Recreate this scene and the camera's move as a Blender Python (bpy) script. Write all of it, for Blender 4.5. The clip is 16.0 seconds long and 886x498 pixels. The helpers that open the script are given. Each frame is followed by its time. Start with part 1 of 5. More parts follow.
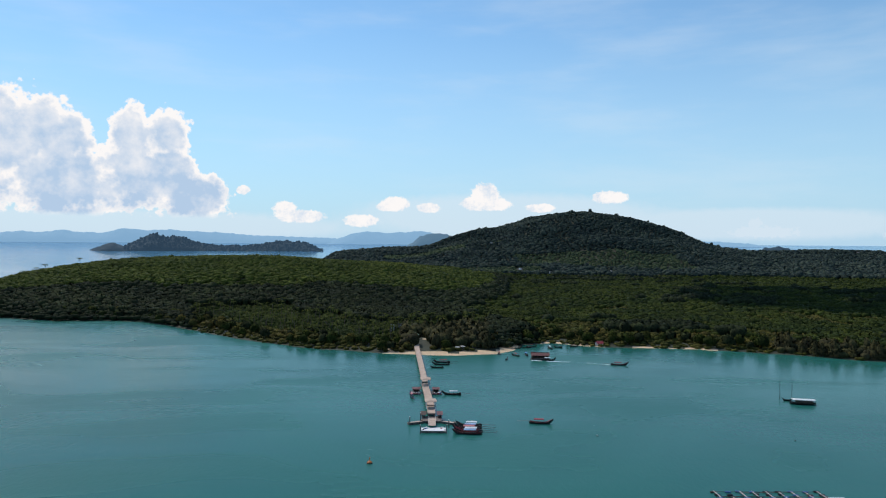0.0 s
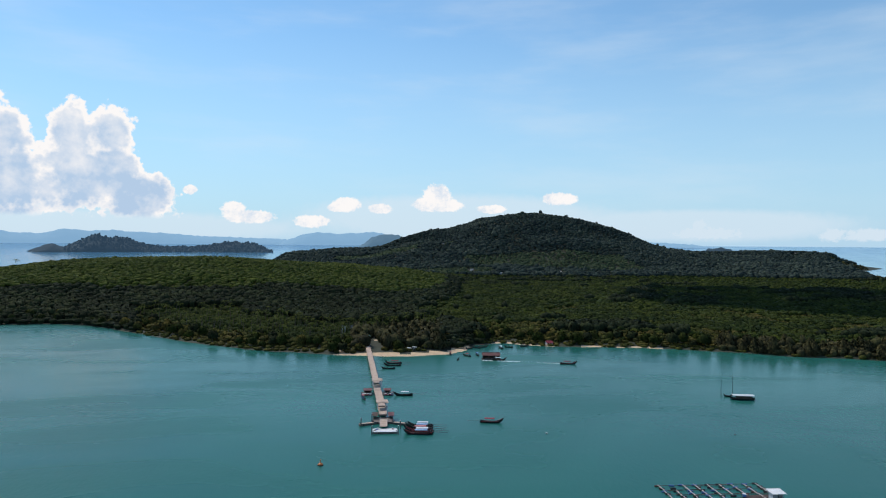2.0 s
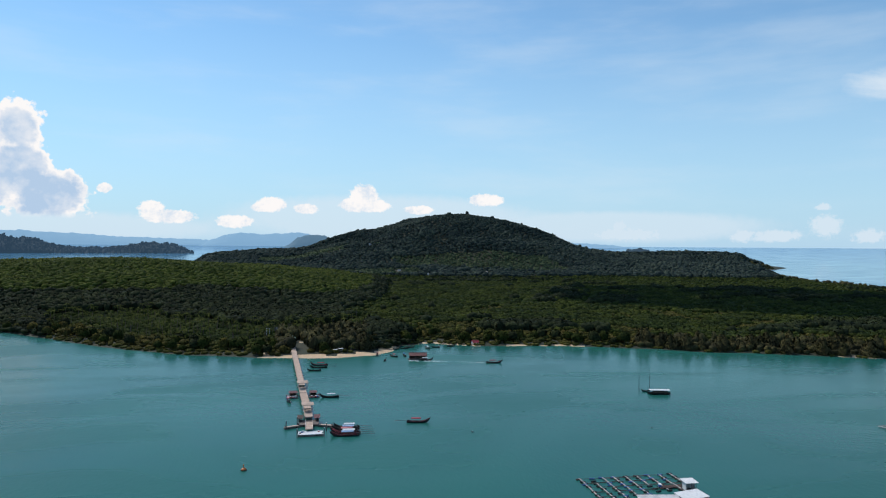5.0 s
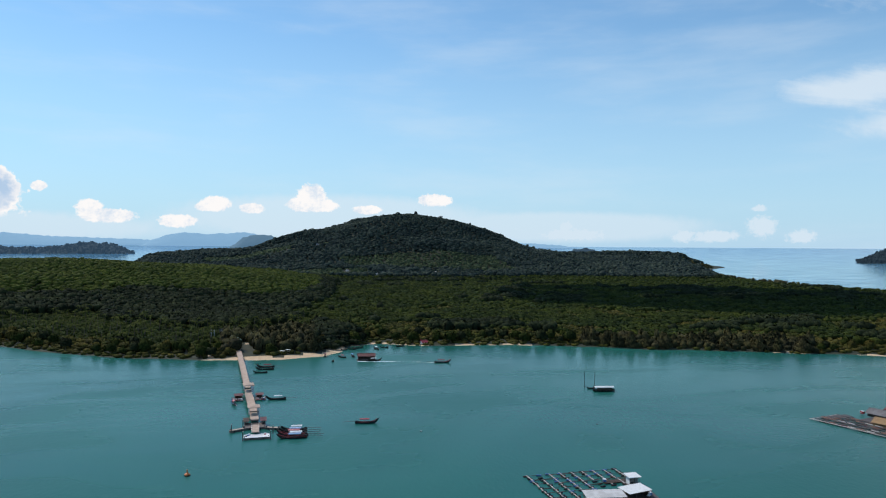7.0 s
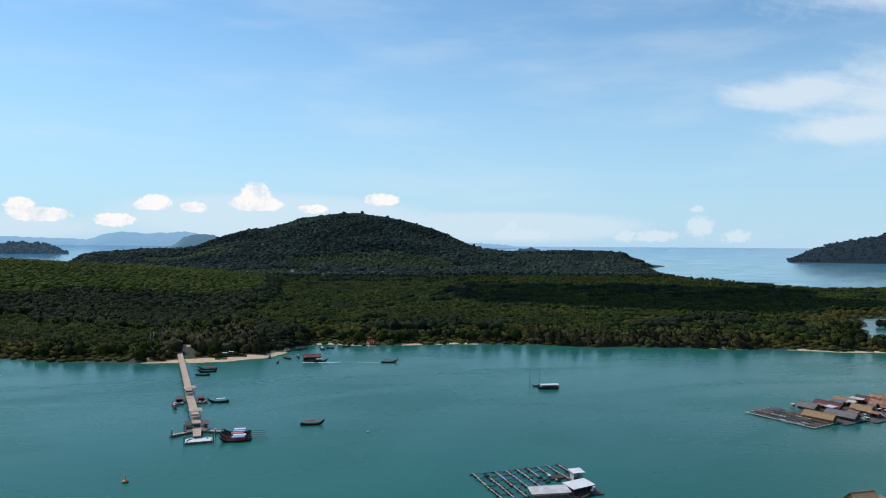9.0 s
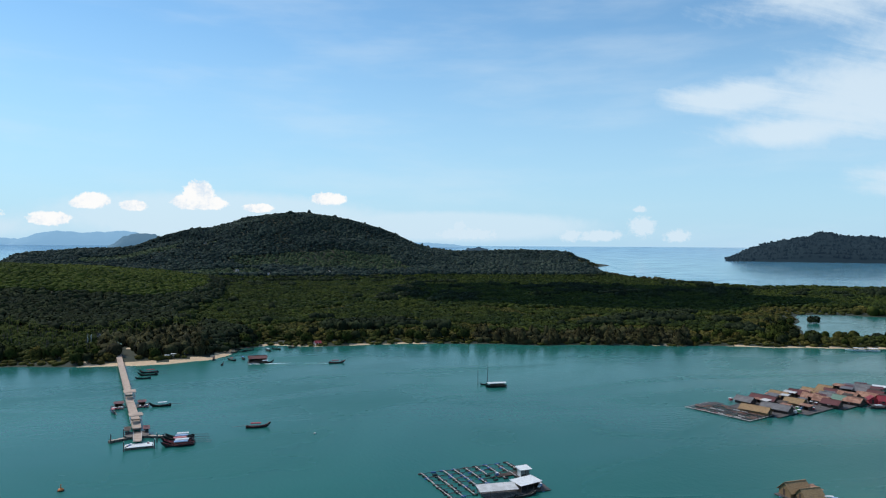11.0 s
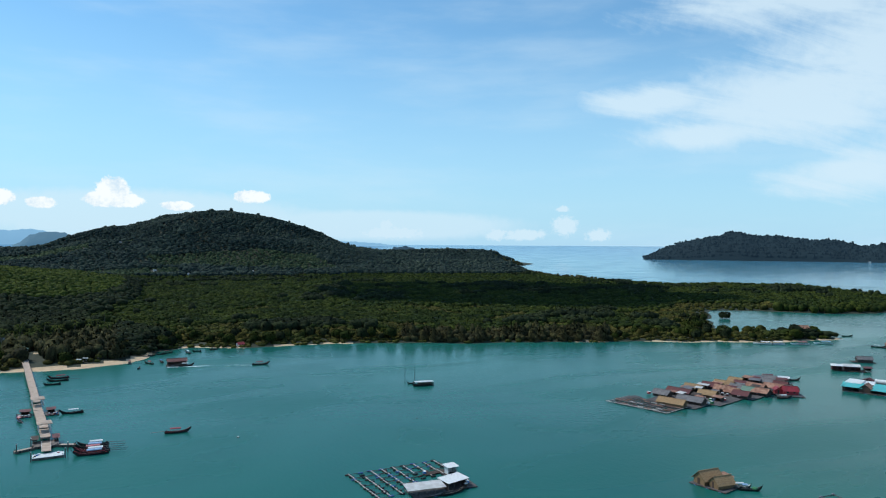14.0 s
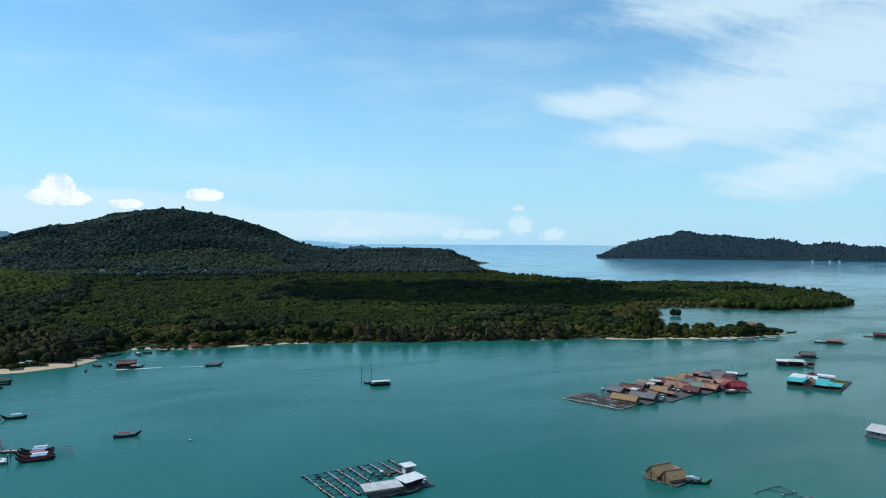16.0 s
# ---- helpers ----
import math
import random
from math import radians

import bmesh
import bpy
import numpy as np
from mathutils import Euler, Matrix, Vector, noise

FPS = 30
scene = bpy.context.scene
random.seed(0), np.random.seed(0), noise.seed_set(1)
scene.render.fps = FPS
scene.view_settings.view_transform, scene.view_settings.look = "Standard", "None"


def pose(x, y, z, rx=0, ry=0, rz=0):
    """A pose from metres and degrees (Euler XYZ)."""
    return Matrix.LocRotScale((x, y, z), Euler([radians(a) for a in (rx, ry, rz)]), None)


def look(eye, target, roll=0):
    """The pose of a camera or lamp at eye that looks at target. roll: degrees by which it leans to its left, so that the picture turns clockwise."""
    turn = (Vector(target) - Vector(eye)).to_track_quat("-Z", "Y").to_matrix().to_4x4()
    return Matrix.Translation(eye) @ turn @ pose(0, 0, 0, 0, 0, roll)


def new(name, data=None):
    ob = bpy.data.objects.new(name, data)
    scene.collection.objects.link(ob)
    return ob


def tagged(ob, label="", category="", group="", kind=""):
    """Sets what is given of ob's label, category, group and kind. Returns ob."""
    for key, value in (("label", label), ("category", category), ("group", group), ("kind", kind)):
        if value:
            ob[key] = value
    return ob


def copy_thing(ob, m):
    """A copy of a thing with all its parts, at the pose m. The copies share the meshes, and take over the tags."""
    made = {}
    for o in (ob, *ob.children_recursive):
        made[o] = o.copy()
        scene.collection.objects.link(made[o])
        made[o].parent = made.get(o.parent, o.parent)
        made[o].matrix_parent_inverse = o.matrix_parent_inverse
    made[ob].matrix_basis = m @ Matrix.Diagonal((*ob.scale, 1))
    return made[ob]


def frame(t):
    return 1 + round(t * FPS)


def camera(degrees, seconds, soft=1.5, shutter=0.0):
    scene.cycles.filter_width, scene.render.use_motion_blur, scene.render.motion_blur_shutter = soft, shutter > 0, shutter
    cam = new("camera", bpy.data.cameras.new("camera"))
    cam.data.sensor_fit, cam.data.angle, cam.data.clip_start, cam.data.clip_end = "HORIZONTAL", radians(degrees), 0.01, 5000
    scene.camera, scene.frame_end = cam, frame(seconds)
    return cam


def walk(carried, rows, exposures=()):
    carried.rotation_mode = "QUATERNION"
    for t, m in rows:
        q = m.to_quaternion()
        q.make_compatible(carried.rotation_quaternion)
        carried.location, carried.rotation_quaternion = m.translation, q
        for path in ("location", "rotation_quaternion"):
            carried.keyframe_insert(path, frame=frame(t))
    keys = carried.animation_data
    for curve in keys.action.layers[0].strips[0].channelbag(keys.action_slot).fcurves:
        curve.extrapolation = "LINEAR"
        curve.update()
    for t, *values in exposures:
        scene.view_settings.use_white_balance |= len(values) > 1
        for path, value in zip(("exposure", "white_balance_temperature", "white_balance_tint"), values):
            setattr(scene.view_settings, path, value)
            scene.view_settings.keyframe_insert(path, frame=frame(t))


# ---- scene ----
cam = camera(64.7, 16.0, soft=1.15)
# seconds, east, north, height, tilt, lean, turn
PATH = [
    (0.0, -0.55, 1.65, 75.0, 89.537, -0.390, -0.784),
    (0.5, -0.51, 1.32, 75.0, 89.564, -0.394, -1.812),
    (1.0, -0.47, 1.02, 75.0, 89.590, -0.399, -2.810),
    (1.5, -0.43, 0.75, 75.0, 89.617, -0.403, -3.750),
    (2.0, -0.40, 0.50, 75.0, 89.643, -0.407, -4.724),
    (2.5, -0.36, 0.27, 75.0, 89.669, -0.411, -5.701),
    (3.0, -0.34, 0.07, 75.0, 89.696, -0.416, -6.668),
    (3.5, -0.31, -0.11, 75.0, 89.722, -0.420, -7.634),
    (4.0, -0.29, -0.27, 75.0, 89.729, -0.416, -8.640),
    (6.5, -0.23, -0.79, 75.0, 89.762, -0.398, -13.795),
    (7.0, -0.23, -0.85, 75.0, 89.769, -0.395, -14.868),
    (7.5, -0.23, -0.89, 75.0, 89.769, -0.391, -15.946),
    (8.0, -0.23, -0.91, 75.0, 89.769, -0.387, -17.040),
    (8.5, -0.23, -0.93, 75.0, 89.769, -0.384, -18.133),
    (9.0, -0.23, -0.93, 75.0, 89.769, -0.380, -19.226),
    (11.5, -0.29, -0.81, 75.0, 89.752, -0.359, -24.521),
    (12.0, -0.30, -0.76, 75.0, 89.749, -0.354, -25.561),
    (12.5, -0.32, -0.71, 75.0, 89.745, -0.350, -26.581),
    (13.0, -0.34, -0.66, 75.0, 89.732, -0.350, -27.591),
    (13.5, -0.36, -0.60, 75.0, 89.719, -0.350, -28.575),
    (14.0, -0.38, -0.54, 75.0, 89.706, -0.350, -29.483),
    (14.5, -0.40, -0.48, 75.0, 89.693, -0.350, -30.407),
    (15.0, -0.42, -0.42, 75.0, 89.679, -0.350, -31.306),
    (15.5, -0.45, -0.36, 75.0, 89.666, -0.350, -32.178),
    (16.0, -0.47, -0.30, 75.0, 89.653, -0.350, -33.044),
]
walk(cam, [(t, pose(x, y, z, a, b, c)) for t, x, y, z, a, b, c in PATH],
     [(0.0, -0.08, 6650, 12), (9.0, -0.05, 6600, 11), (12.5, -0.02, 6400, 7), (16.0, 0.0, 6120, 2)])

# ---- sun, sky and clouds ----
SUN_AZ, SUN_EL = -42.0, 52.0


def heading(az, el=0.0):
    a, e = radians(az), radians(el)
    return Vector((math.sin(a) * math.cos(e), math.cos(a) * math.cos(e), math.sin(e)))


sun = new("sun", bpy.data.lights.new("sun", "SUN"))
sun.data.energy, sun.data.angle, sun.data.color = 3.2, radians(0.5), (1.0, 0.95, 0.87)
sun.matrix_world = look(heading(SUN_AZ, SUN_EL) * 900, (0, 0, 0))


class Graph:
    """Short-hand for wiring shader nodes."""

    def __init__(self, tree):
        self.tree = tree
        tree.nodes.clear()

    def node(self, kind, **props):
        n = self.tree.nodes.new(kind)
        for k, v in props.items():
            setattr(n, k, v)
        return n

    def put(self, socket, value):
        if value is None:
            return
        if isinstance(value, bpy.types.NodeSocket):
            self.tree.links.new(value, socket)
        elif isinstance(value, tuple) and len(value) == 3 and socket.type == "RGBA":
            socket.default_value = (*value, 1.0)
        else:
            socket.default_value = value

    def math(self, op, a, b=None, c=None):
        n = self.node("ShaderNodeMath", operation=op)
        for i, v in enumerate((a, b, c)):
            self.put(n.inputs[i], v)
        return n.outputs[0]

    def ramp(self, value, lo, hi, to_lo=0.0, to_hi=1.0, smooth=True):
        n = self.node("ShaderNodeMapRange", interpolation_type="SMOOTHSTEP" if smooth else "LINEAR")
        for i, v in enumerate((value, lo, hi, to_lo, to_hi)):
            self.put(n.inputs[i], v)
        return n.outputs[0]

    def mix(self, fac, a, b, blend="MIX"):
        n = self.node("ShaderNodeMix", data_type="RGBA", blend_type=blend)
        self.put(n.inputs["Factor"], fac)
        self.put(n.inputs[6], a)
        self.put(n.inputs[7], b)
        return n.outputs[2]

    def noise(self, vec, scale, detail=4.0, rough=0.5, distort=0.0):
        n = self.node("ShaderNodeTexNoise")
        self.put(n.inputs["Vector"], vec)
        for k, v in (("Scale", scale), ("Detail", detail), ("Roughness", rough), ("Distortion", distort)):
            n.inputs[k].default_value = v
        return n.outputs[0]

    def voronoi(self, vec, scale, detail=2.0, rough=0.5):
        n = self.node("ShaderNodeTexVoronoi", feature="SMOOTH_F1")
        self.put(n.inputs["Vector"], vec)
        for k, v in (("Scale", scale), ("Detail", detail), ("Roughness", rough), ("Smoothness", 0.4)):
            n.inputs[k].default_value = v
        return n.outputs[0]

    def combine(self, x, y, z):
        n = self.node("ShaderNodeCombineXYZ")
        for i, v in enumerate((x, y, z)):
            self.put(n.inputs[i], v)
        return n.outputs[0]

    def scaled(self, vec, x, y, z):
        n = self.node("ShaderNodeMapping")
        self.put(n.inputs["Vector"], vec)
        n.inputs["Scale"].default_value = (x, y, z)
        return n.outputs[0]


def build_world():
    world = bpy.data.worlds.new("world")
    scene.world = world
    world.use_nodes = True
    g = Graph(world.node_tree)
    way = g.node("ShaderNodeTexCoord").outputs["Generated"]
    sky = g.node("ShaderNodeTexSky", sky_type="NISHITA", sun_disc=False)
    sky.sun_elevation, sky.sun_rotation = radians(SUN_EL), radians(SUN_AZ)
    sky.altitude, sky.air_density, sky.dust_density, sky.ozone_density = 0, 1.0, 0.0, 3.0
    sep = g.node("ShaderNodeSeparateXYZ")
    g.put(sep.inputs[0], way)
    deg = 180 / math.pi
    az = g.math("MULTIPLY", g.math("ARCTAN2", sep.outputs[0], sep.outputs[1]), deg)
    el = g.math("MULTIPLY", g.math("ARCSINE", sep.outputs[2]), deg)
    flat = g.combine(az, el, 3.7)

    def lobes(items):
        best = None
        for a, e, ra, re in items:
            u = g.math("DIVIDE", g.math("SUBTRACT", az, a), ra)
            v = g.math("DIVIDE", g.math("SUBTRACT", el, e), re)
            d = g.math("SUBTRACT", 1.0, g.math("SQRT", g.math("ADD", g.math("MULTIPLY", u, u), g.math("MULTIPLY", v, v))))
            best = d if best is None else g.math("SMOOTH_MAX", best, d, 0.25)
        return best

    # cauliflower relief shared by the heaped clouds
    puff = g.math("SUBTRACT", 0.45, g.voronoi(flat, 0.62, 3.0, 0.55))
    knob = g.math("SUBTRACT", 0.40, g.voronoi(flat, 1.7, 2.0, 0.6))
    fine = g.math("SUBTRACT", g.noise(flat, 1.3, 7.0, 0.62), 0.5)
    relief = g.math("ADD", g.math("ADD", g.math("MULTIPLY", puff, 0.42), g.math("MULTIPLY", knob, 0.15)), g.math("MULTIPLY", fine, 0.42))
    lit = g.math("SUBTRACT", g.noise(g.combine(g.math("ADD", az, 0.35), g.math("ADD", el, 0.35), 3.7), 0.55, 5.0, 0.55), 0.5)

    big = lobes([(-31.5, 7.4, 4.4, 3.8), (-29.0, 8.1, 2.6, 2.7), (-27.4, 7.6, 1.6, 2.3), (-23.3, 8.1, 1.7, 2.4), (-20.7, 8.2, 1.9, 2.3), (-22.5, 5.3, 3.5, 3.5),
                 (-18.8, 3.4, 3.3, 2.2), (-20.5, 5.0, 2.4, 2.6), (-27.5, 4.5, 5.0, 3.4), (-34.0, 5.0, 4.0, 4.0), (-37.0, 7.5, 4.5, 4.5)])
    big = g.math("ADD", g.math("ADD", big, 0.22), g.math("MULTIPLY", relief, 0.95))
    big_mask = g.math("MULTIPLY", g.ramp(big, -0.03, 0.09), g.ramp(g.math("ADD", el, g.math("MULTIPLY", fine, 0.5)), 1.75, 2.25))
    small = lobes([(4.2, 3.9, 1.1, 1.0), (3.6, 3.3, 1.3, 0.6), (4.9, 3.2, 1.3, 0.5), (-3.1, 3.2, 1.1, 0.55), (-3.8, 2.95, 0.9, 0.35), (14.2, 3.75, 1.3, 0.5), (8.7, 2.9, 1.1, 0.35),
                   (-0.4, 2.9, 0.9, 0.4), (-15.2, 4.1, 0.5, 0.35), (-10.8, 2.1, 1.9, 0.5), (-12.0, 2.7, 0.9, 0.55), (-5.9, 1.8, 1.3, 0.5)])
    crisp = g.math("SUBTRACT", 0.38, g.voronoi(flat, 3.6, 2.0, 0.55))
    grain = g.math("SUBTRACT", g.noise(flat, 3.1, 6.0, 0.6), 0.5)
    small = g.math("ADD", g.math("ADD", small, 0.22), g.math("ADD", g.math("MULTIPLY", crisp, 0.12), g.math("MULTIPLY", grain, 0.80)))
    small_mask = g.ramp(small, -0.02, 0.26)
    # rows of small heaps low over the sea
    band = g.math("MULTIPLY", g.ramp(el, 0.25, 0.9), g.ramp(el, 1.1, 2.6, 1.0, 0.0))
    rows = g.math("MULTIPLY", g.ramp(g.math("ADD", g.noise(g.scaled(flat, 0.33, 0.9, 1), 1.2, 6.0, 0.6), g.math("MULTIPLY", puff, 0.25)), 0.50, 0.68), band)
    tower = g.ramp(g.math("ADD", lobes([(39.4, 1.6, 1.3, 1.0), (39.2, 3.0, 0.7, 0.3), (36.2, 0.9, 2.2, 0.6), (33.8, 0.9, 1.2, 0.6), (25.5, 1.0, 3.6, 0.7), (24.8, 1.6, 0.8, 0.7), (42.0, 0.9, 1.3, 0.6)]), g.math("ADD", g.math("MULTIPLY", crisp, 0.15), g.math("MULTIPLY", grain, 1.2))), -0.08, 0.42)
    low = g.math("MULTIPLY", g.math("MAXIMUM", rows, tower), 0.75)
    # thin milky sheet behind the hill and the veil at the other end
    sheet = g.math("MULTIPLY", g.ramp(g.math("ADD", lobes([(6.0, 2.2, 15.0, 2.3), (24.0, 1.6, 14.0, 1.5), (-24.0, 1.2, 22.0, 1.5)]), g.math("MULTIPLY", fine, 0.25)), 0.0, 0.4), 0.55)
    streak = g.noise(g.scaled(g.combine(g.math("SUBTRACT", az, g.math("MULTIPLY", el, -0.6)), g.math("ADD", el, g.math("MULTIPLY", az, 0.28)), 9.0), 0.05, 0.2, 1), 2.2, 8.0, 0.6, 0.6)
    veil = lobes([(56.0, 10.5, 13.0, 4.2), (64.0, 13.5, 13.0, 6.5), (60.0, 5.4, 6.5, 2.2), (67.0, 7.5, 8.0, 3.5), (46.0, 11.2, 7.0, 1.7), (58.0, 18.0, 15.0, 3.5), (50.0, 8.5, 7.0, 1.5)])
    veil = g.math("MULTIPLY", g.ramp(g.math("ADD", g.math("ADD", veil, g.math("MULTIPLY", g.math("SUBTRACT", streak, 0.44), 1.4)), g.math("MULTIPLY", fine, 0.30)), 0.0, 0.80), 0.80)
    wisp = g.math("MULTIPLY", g.ramp(g.noise(g.scaled(flat, 0.03, 0.14, 1), 2.0, 6.0, 0.55), 0.42, 0.75), 0.26)

    mist = g.ramp(el, -0.5, 17.0, 0.94, 0.05, smooth=False)
    thin = g.math("MAXIMUM", g.math("MAXIMUM", sheet, veil), g.math("MAXIMUM", low, wisp))
    rise = g.ramp(el, 2.0, 9.5, 0.0, 0.62, smooth=False)
    rim = g.ramp(big, 0.04, 0.42, 1.0, 0.0)
    body = g.math("ADD", g.math("ADD", g.math("MULTIPLY", rise, 0.5), g.math("MULTIPLY", rim, 0.62)), g.math("ADD", g.math("MULTIPLY", lit, 1.4), g.math("MULTIPLY", knob, 0.10)))
    shade = g.ramp(body, -0.08, 0.62, smooth=False)
    heap = g.mix(shade, (0.47, 0.64, 0.85), (1.0, 1.0, 1.0))
    heap_small = g.mix(g.ramp(g.math("ADD", g.math("MULTIPLY", lit, 0.9), g.math("ADD", g.math("MULTIPLY", grain, 0.6), 0.0)), -0.30, 0.08), (0.68, 0.80, 0.93), (1.0, 1.0, 1.0))

    back = g.node("ShaderNodeBackground")
    tint = g.mix(1.0, sky.outputs[0], (0.80, 1.03, 1.06), "MULTIPLY")
    g.put(back.inputs[0], tint)
    back.inputs[1].default_value = 0.142
    out = back.outputs[0]
    for colour, mask, strength in (((0.43, 0.67, 0.90), mist, 1.0), ((0.74, 0.86, 0.96), thin, 1.0), (heap_small, small_mask, 1.0), (heap, big_mask, 1.0)):
        b = g.node("ShaderNodeBackground")
        g.put(b.inputs[0], colour)
        b.inputs[1].default_value = strength
        mx = g.node("ShaderNodeMixShader")
        g.put(mx.inputs[0], mask)
        g.put(mx.inputs[1], out)
        g.put(mx.inputs[2], b.outputs[0])
        out = mx.outputs[0]
    g.put(g.node("ShaderNodeOutputWorld").inputs[0], out)


build_world()

# ---- materials ----
def material(name, colour, colour2=None, rough=0.7, scale=1.0, detail=5.0, metal=0.0, bump=0.0, bump_scale=None, island=0.0, spread=(0.35, 0.65),
             specular=0.5, stretch=(1, 1, 1), random_piece=0.0, weave=None):
    """A surface of two mingled colours, with relief, in metres. island: how far single leaves differ; random_piece: how far single pieces do."""
    mat = bpy.data.materials.new(name)
    mat.use_nodes = True
    g = Graph(mat.node_tree)
    place = g.node("ShaderNodeNewGeometry").outputs["Position"]
    if stretch != (1, 1, 1) or random_piece:
        place = g.node("ShaderNodeTexCoord").outputs["Object"]
    vec = g.scaled(place, *stretch)
    colour2 = colour2 or tuple(c * 0.7 for c in colour)
    n1 = g.noise(vec, scale, detail, 0.55)
    col = g.mix(g.ramp(n1, *spread), colour, colour2)
    n2 = g.noise(vec, scale * 9.0, 3.0, 0.6)
    col = g.mix(0.35, col, g.mix(n2, tuple(c * 0.55 for c in colour), tuple(min(1, c * 1.45) for c in colour2)))
    if island:
        k = g.node("ShaderNodeNewGeometry").outputs["Random Per Island"]
        col = g.mix(1.0, col, g.mix(k, (1 - island,) * 3, (1 + island, 1 + island, 1 + island * 0.6)), "MULTIPLY")
    if random_piece:
        k = g.node("ShaderNodeObjectInfo").outputs["Random"]
        col = g.mix(1.0, col, g.mix(k, (1 - random_piece,) * 3, (1 + random_piece,) * 3), "MULTIPLY")
    p = g.node("ShaderNodeBsdfPrincipled")
    g.put(p.inputs["Base Color"], col)
    g.put(p.inputs["Roughness"], g.ramp(n2, 0.2, 0.8, max(0.02, rough - 0.12), min(1.0, rough + 0.12)))
    p.inputs["Metallic"].default_value = metal
    p.inputs["Specular IOR Level"].default_value = specular
    if bump:
        b = g.node("ShaderNodeBump")
        b.inputs["Strength"].default_value = 1.0
        b.inputs["Distance"].default_value = bump
        g.put(b.inputs["Height"], g.noise(vec, bump_scale or scale * 4, 4.0, 0.6))
        g.put(p.inputs["Normal"], b.outputs[0])
    g.put(g.node("ShaderNodeOutputMaterial").inputs[0], p.outputs[0])
    return mat


def leaf_material(name, colour, colour2, patch=0.02, island=0.35, leaf=0.8):
    """Foliage: patches of two greens, varied between single trees, with leafy relief and darker tone in its hollows."""
    mat = bpy.data.materials.new(name)
    mat.use_nodes = True
    g = Graph(mat.node_tree)
    geo = g.node("ShaderNodeNewGeometry")
    place = geo.outputs["Position"]
    col = g.mix(g.ramp(g.noise(place, patch, 5.0, 0.6), 0.36, 0.64), colour, colour2)
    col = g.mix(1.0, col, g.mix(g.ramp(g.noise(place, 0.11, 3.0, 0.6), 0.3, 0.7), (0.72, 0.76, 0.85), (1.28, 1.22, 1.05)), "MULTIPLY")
    # one fine noise for tone and relief, darker where the relief is low
    leaf_mottle = g.noise(place, leaf, 4.0, 0.65)
    col = g.mix(1.0, col, g.mix(g.ramp(leaf_mottle, 0.32, 0.68), (0.50, 0.54, 0.56), (1.42, 1.38, 1.22)), "MULTIPLY")
    col = g.mix(1.0, col, g.mix(geo.outputs["Random Per Island"], (1 - island,) * 3, (1 + island, 1 + island, 1 + island * 0.6)), "MULTIPLY")
    p = g.node("ShaderNodeBsdfPrincipled")
    g.put(p.inputs["Base Color"], col)
    p.inputs["Roughness"].default_value = 0.85
    p.inputs["Specular IOR Level"].default_value = 0.05
    b = g.node("ShaderNodeBump")
    b.inputs["Strength"].default_value = 0.7
    b.inputs["Distance"].default_value = 0.5 / leaf
    g.put(b.inputs["Height"], leaf_mottle)
    g.put(p.inputs["Normal"], b.outputs[0])
    g.put(g.node("ShaderNodeOutputMaterial").inputs[0], p.outputs[0])
    return mat


def water_material():
    mat = bpy.data.materials.new("bay_water")
    mat.use_nodes = True
    g = Graph(mat.node_tree)
    place = g.node("ShaderNodeNewGeometry").outputs["Position"]
    sep = g.node("ShaderNodeSeparateXYZ")
    g.put(sep.inputs[0], place)
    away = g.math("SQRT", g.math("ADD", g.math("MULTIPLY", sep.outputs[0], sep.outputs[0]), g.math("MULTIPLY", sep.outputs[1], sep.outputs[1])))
    p = g.node("ShaderNodeBsdfPrincipled")
    silt = g.noise(g.scaled(place, 1, 1, 0), 0.006, 5.0, 0.55, 0.6)
    near = g.mix(g.ramp(silt, 0.3, 0.7), (0.012, 0.100, 0.086), (0.017, 0.122, 0.097))
    # bay green with silt, open sea blue, its base colour paled for reflected sky
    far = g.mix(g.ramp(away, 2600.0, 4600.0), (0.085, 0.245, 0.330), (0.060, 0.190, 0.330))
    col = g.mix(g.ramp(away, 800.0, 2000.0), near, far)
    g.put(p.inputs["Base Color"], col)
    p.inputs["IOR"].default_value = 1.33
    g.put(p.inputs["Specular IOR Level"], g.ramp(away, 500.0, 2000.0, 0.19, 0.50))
    streaks = g.noise(g.scaled(place, 0.6, 1.5, 0), 0.012, 4.0, 0.55, 0.8)
    rough = g.ramp(streaks, 0.35, 0.7, 0.20, 0.32)
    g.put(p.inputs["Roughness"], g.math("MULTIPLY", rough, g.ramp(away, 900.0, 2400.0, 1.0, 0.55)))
    ripple = g.noise(g.scaled(place, 1.0, 0.55, 0), 0.55, 3.0, 0.55, 0.4)
    swell = g.noise(g.scaled(place, 0.45, 1.0, 0), 0.09, 3.0, 0.5, 0.1)
    calm = g.ramp(away, 450.0, 1500.0, 1.0, 0.0)
    b1 = g.node("ShaderNodeBump")
    g.put(b1.inputs["Strength"], calm)
    b1.inputs["Distance"].default_value = 0.07
    g.put(b1.inputs["Height"], ripple)
    b2 = g.node("ShaderNodeBump")
    g.put(b2.inputs["Strength"], calm)
    b2.inputs["Distance"].default_value = 0.08
    g.put(b2.inputs["Height"], swell)
    g.put(b2.inputs["Normal"], b1.outputs[0])
    g.put(p.inputs["Normal"], b2.outputs[0])
    g.put(g.node("ShaderNodeOutputMaterial").inputs[0], p.outputs[0])
    return mat


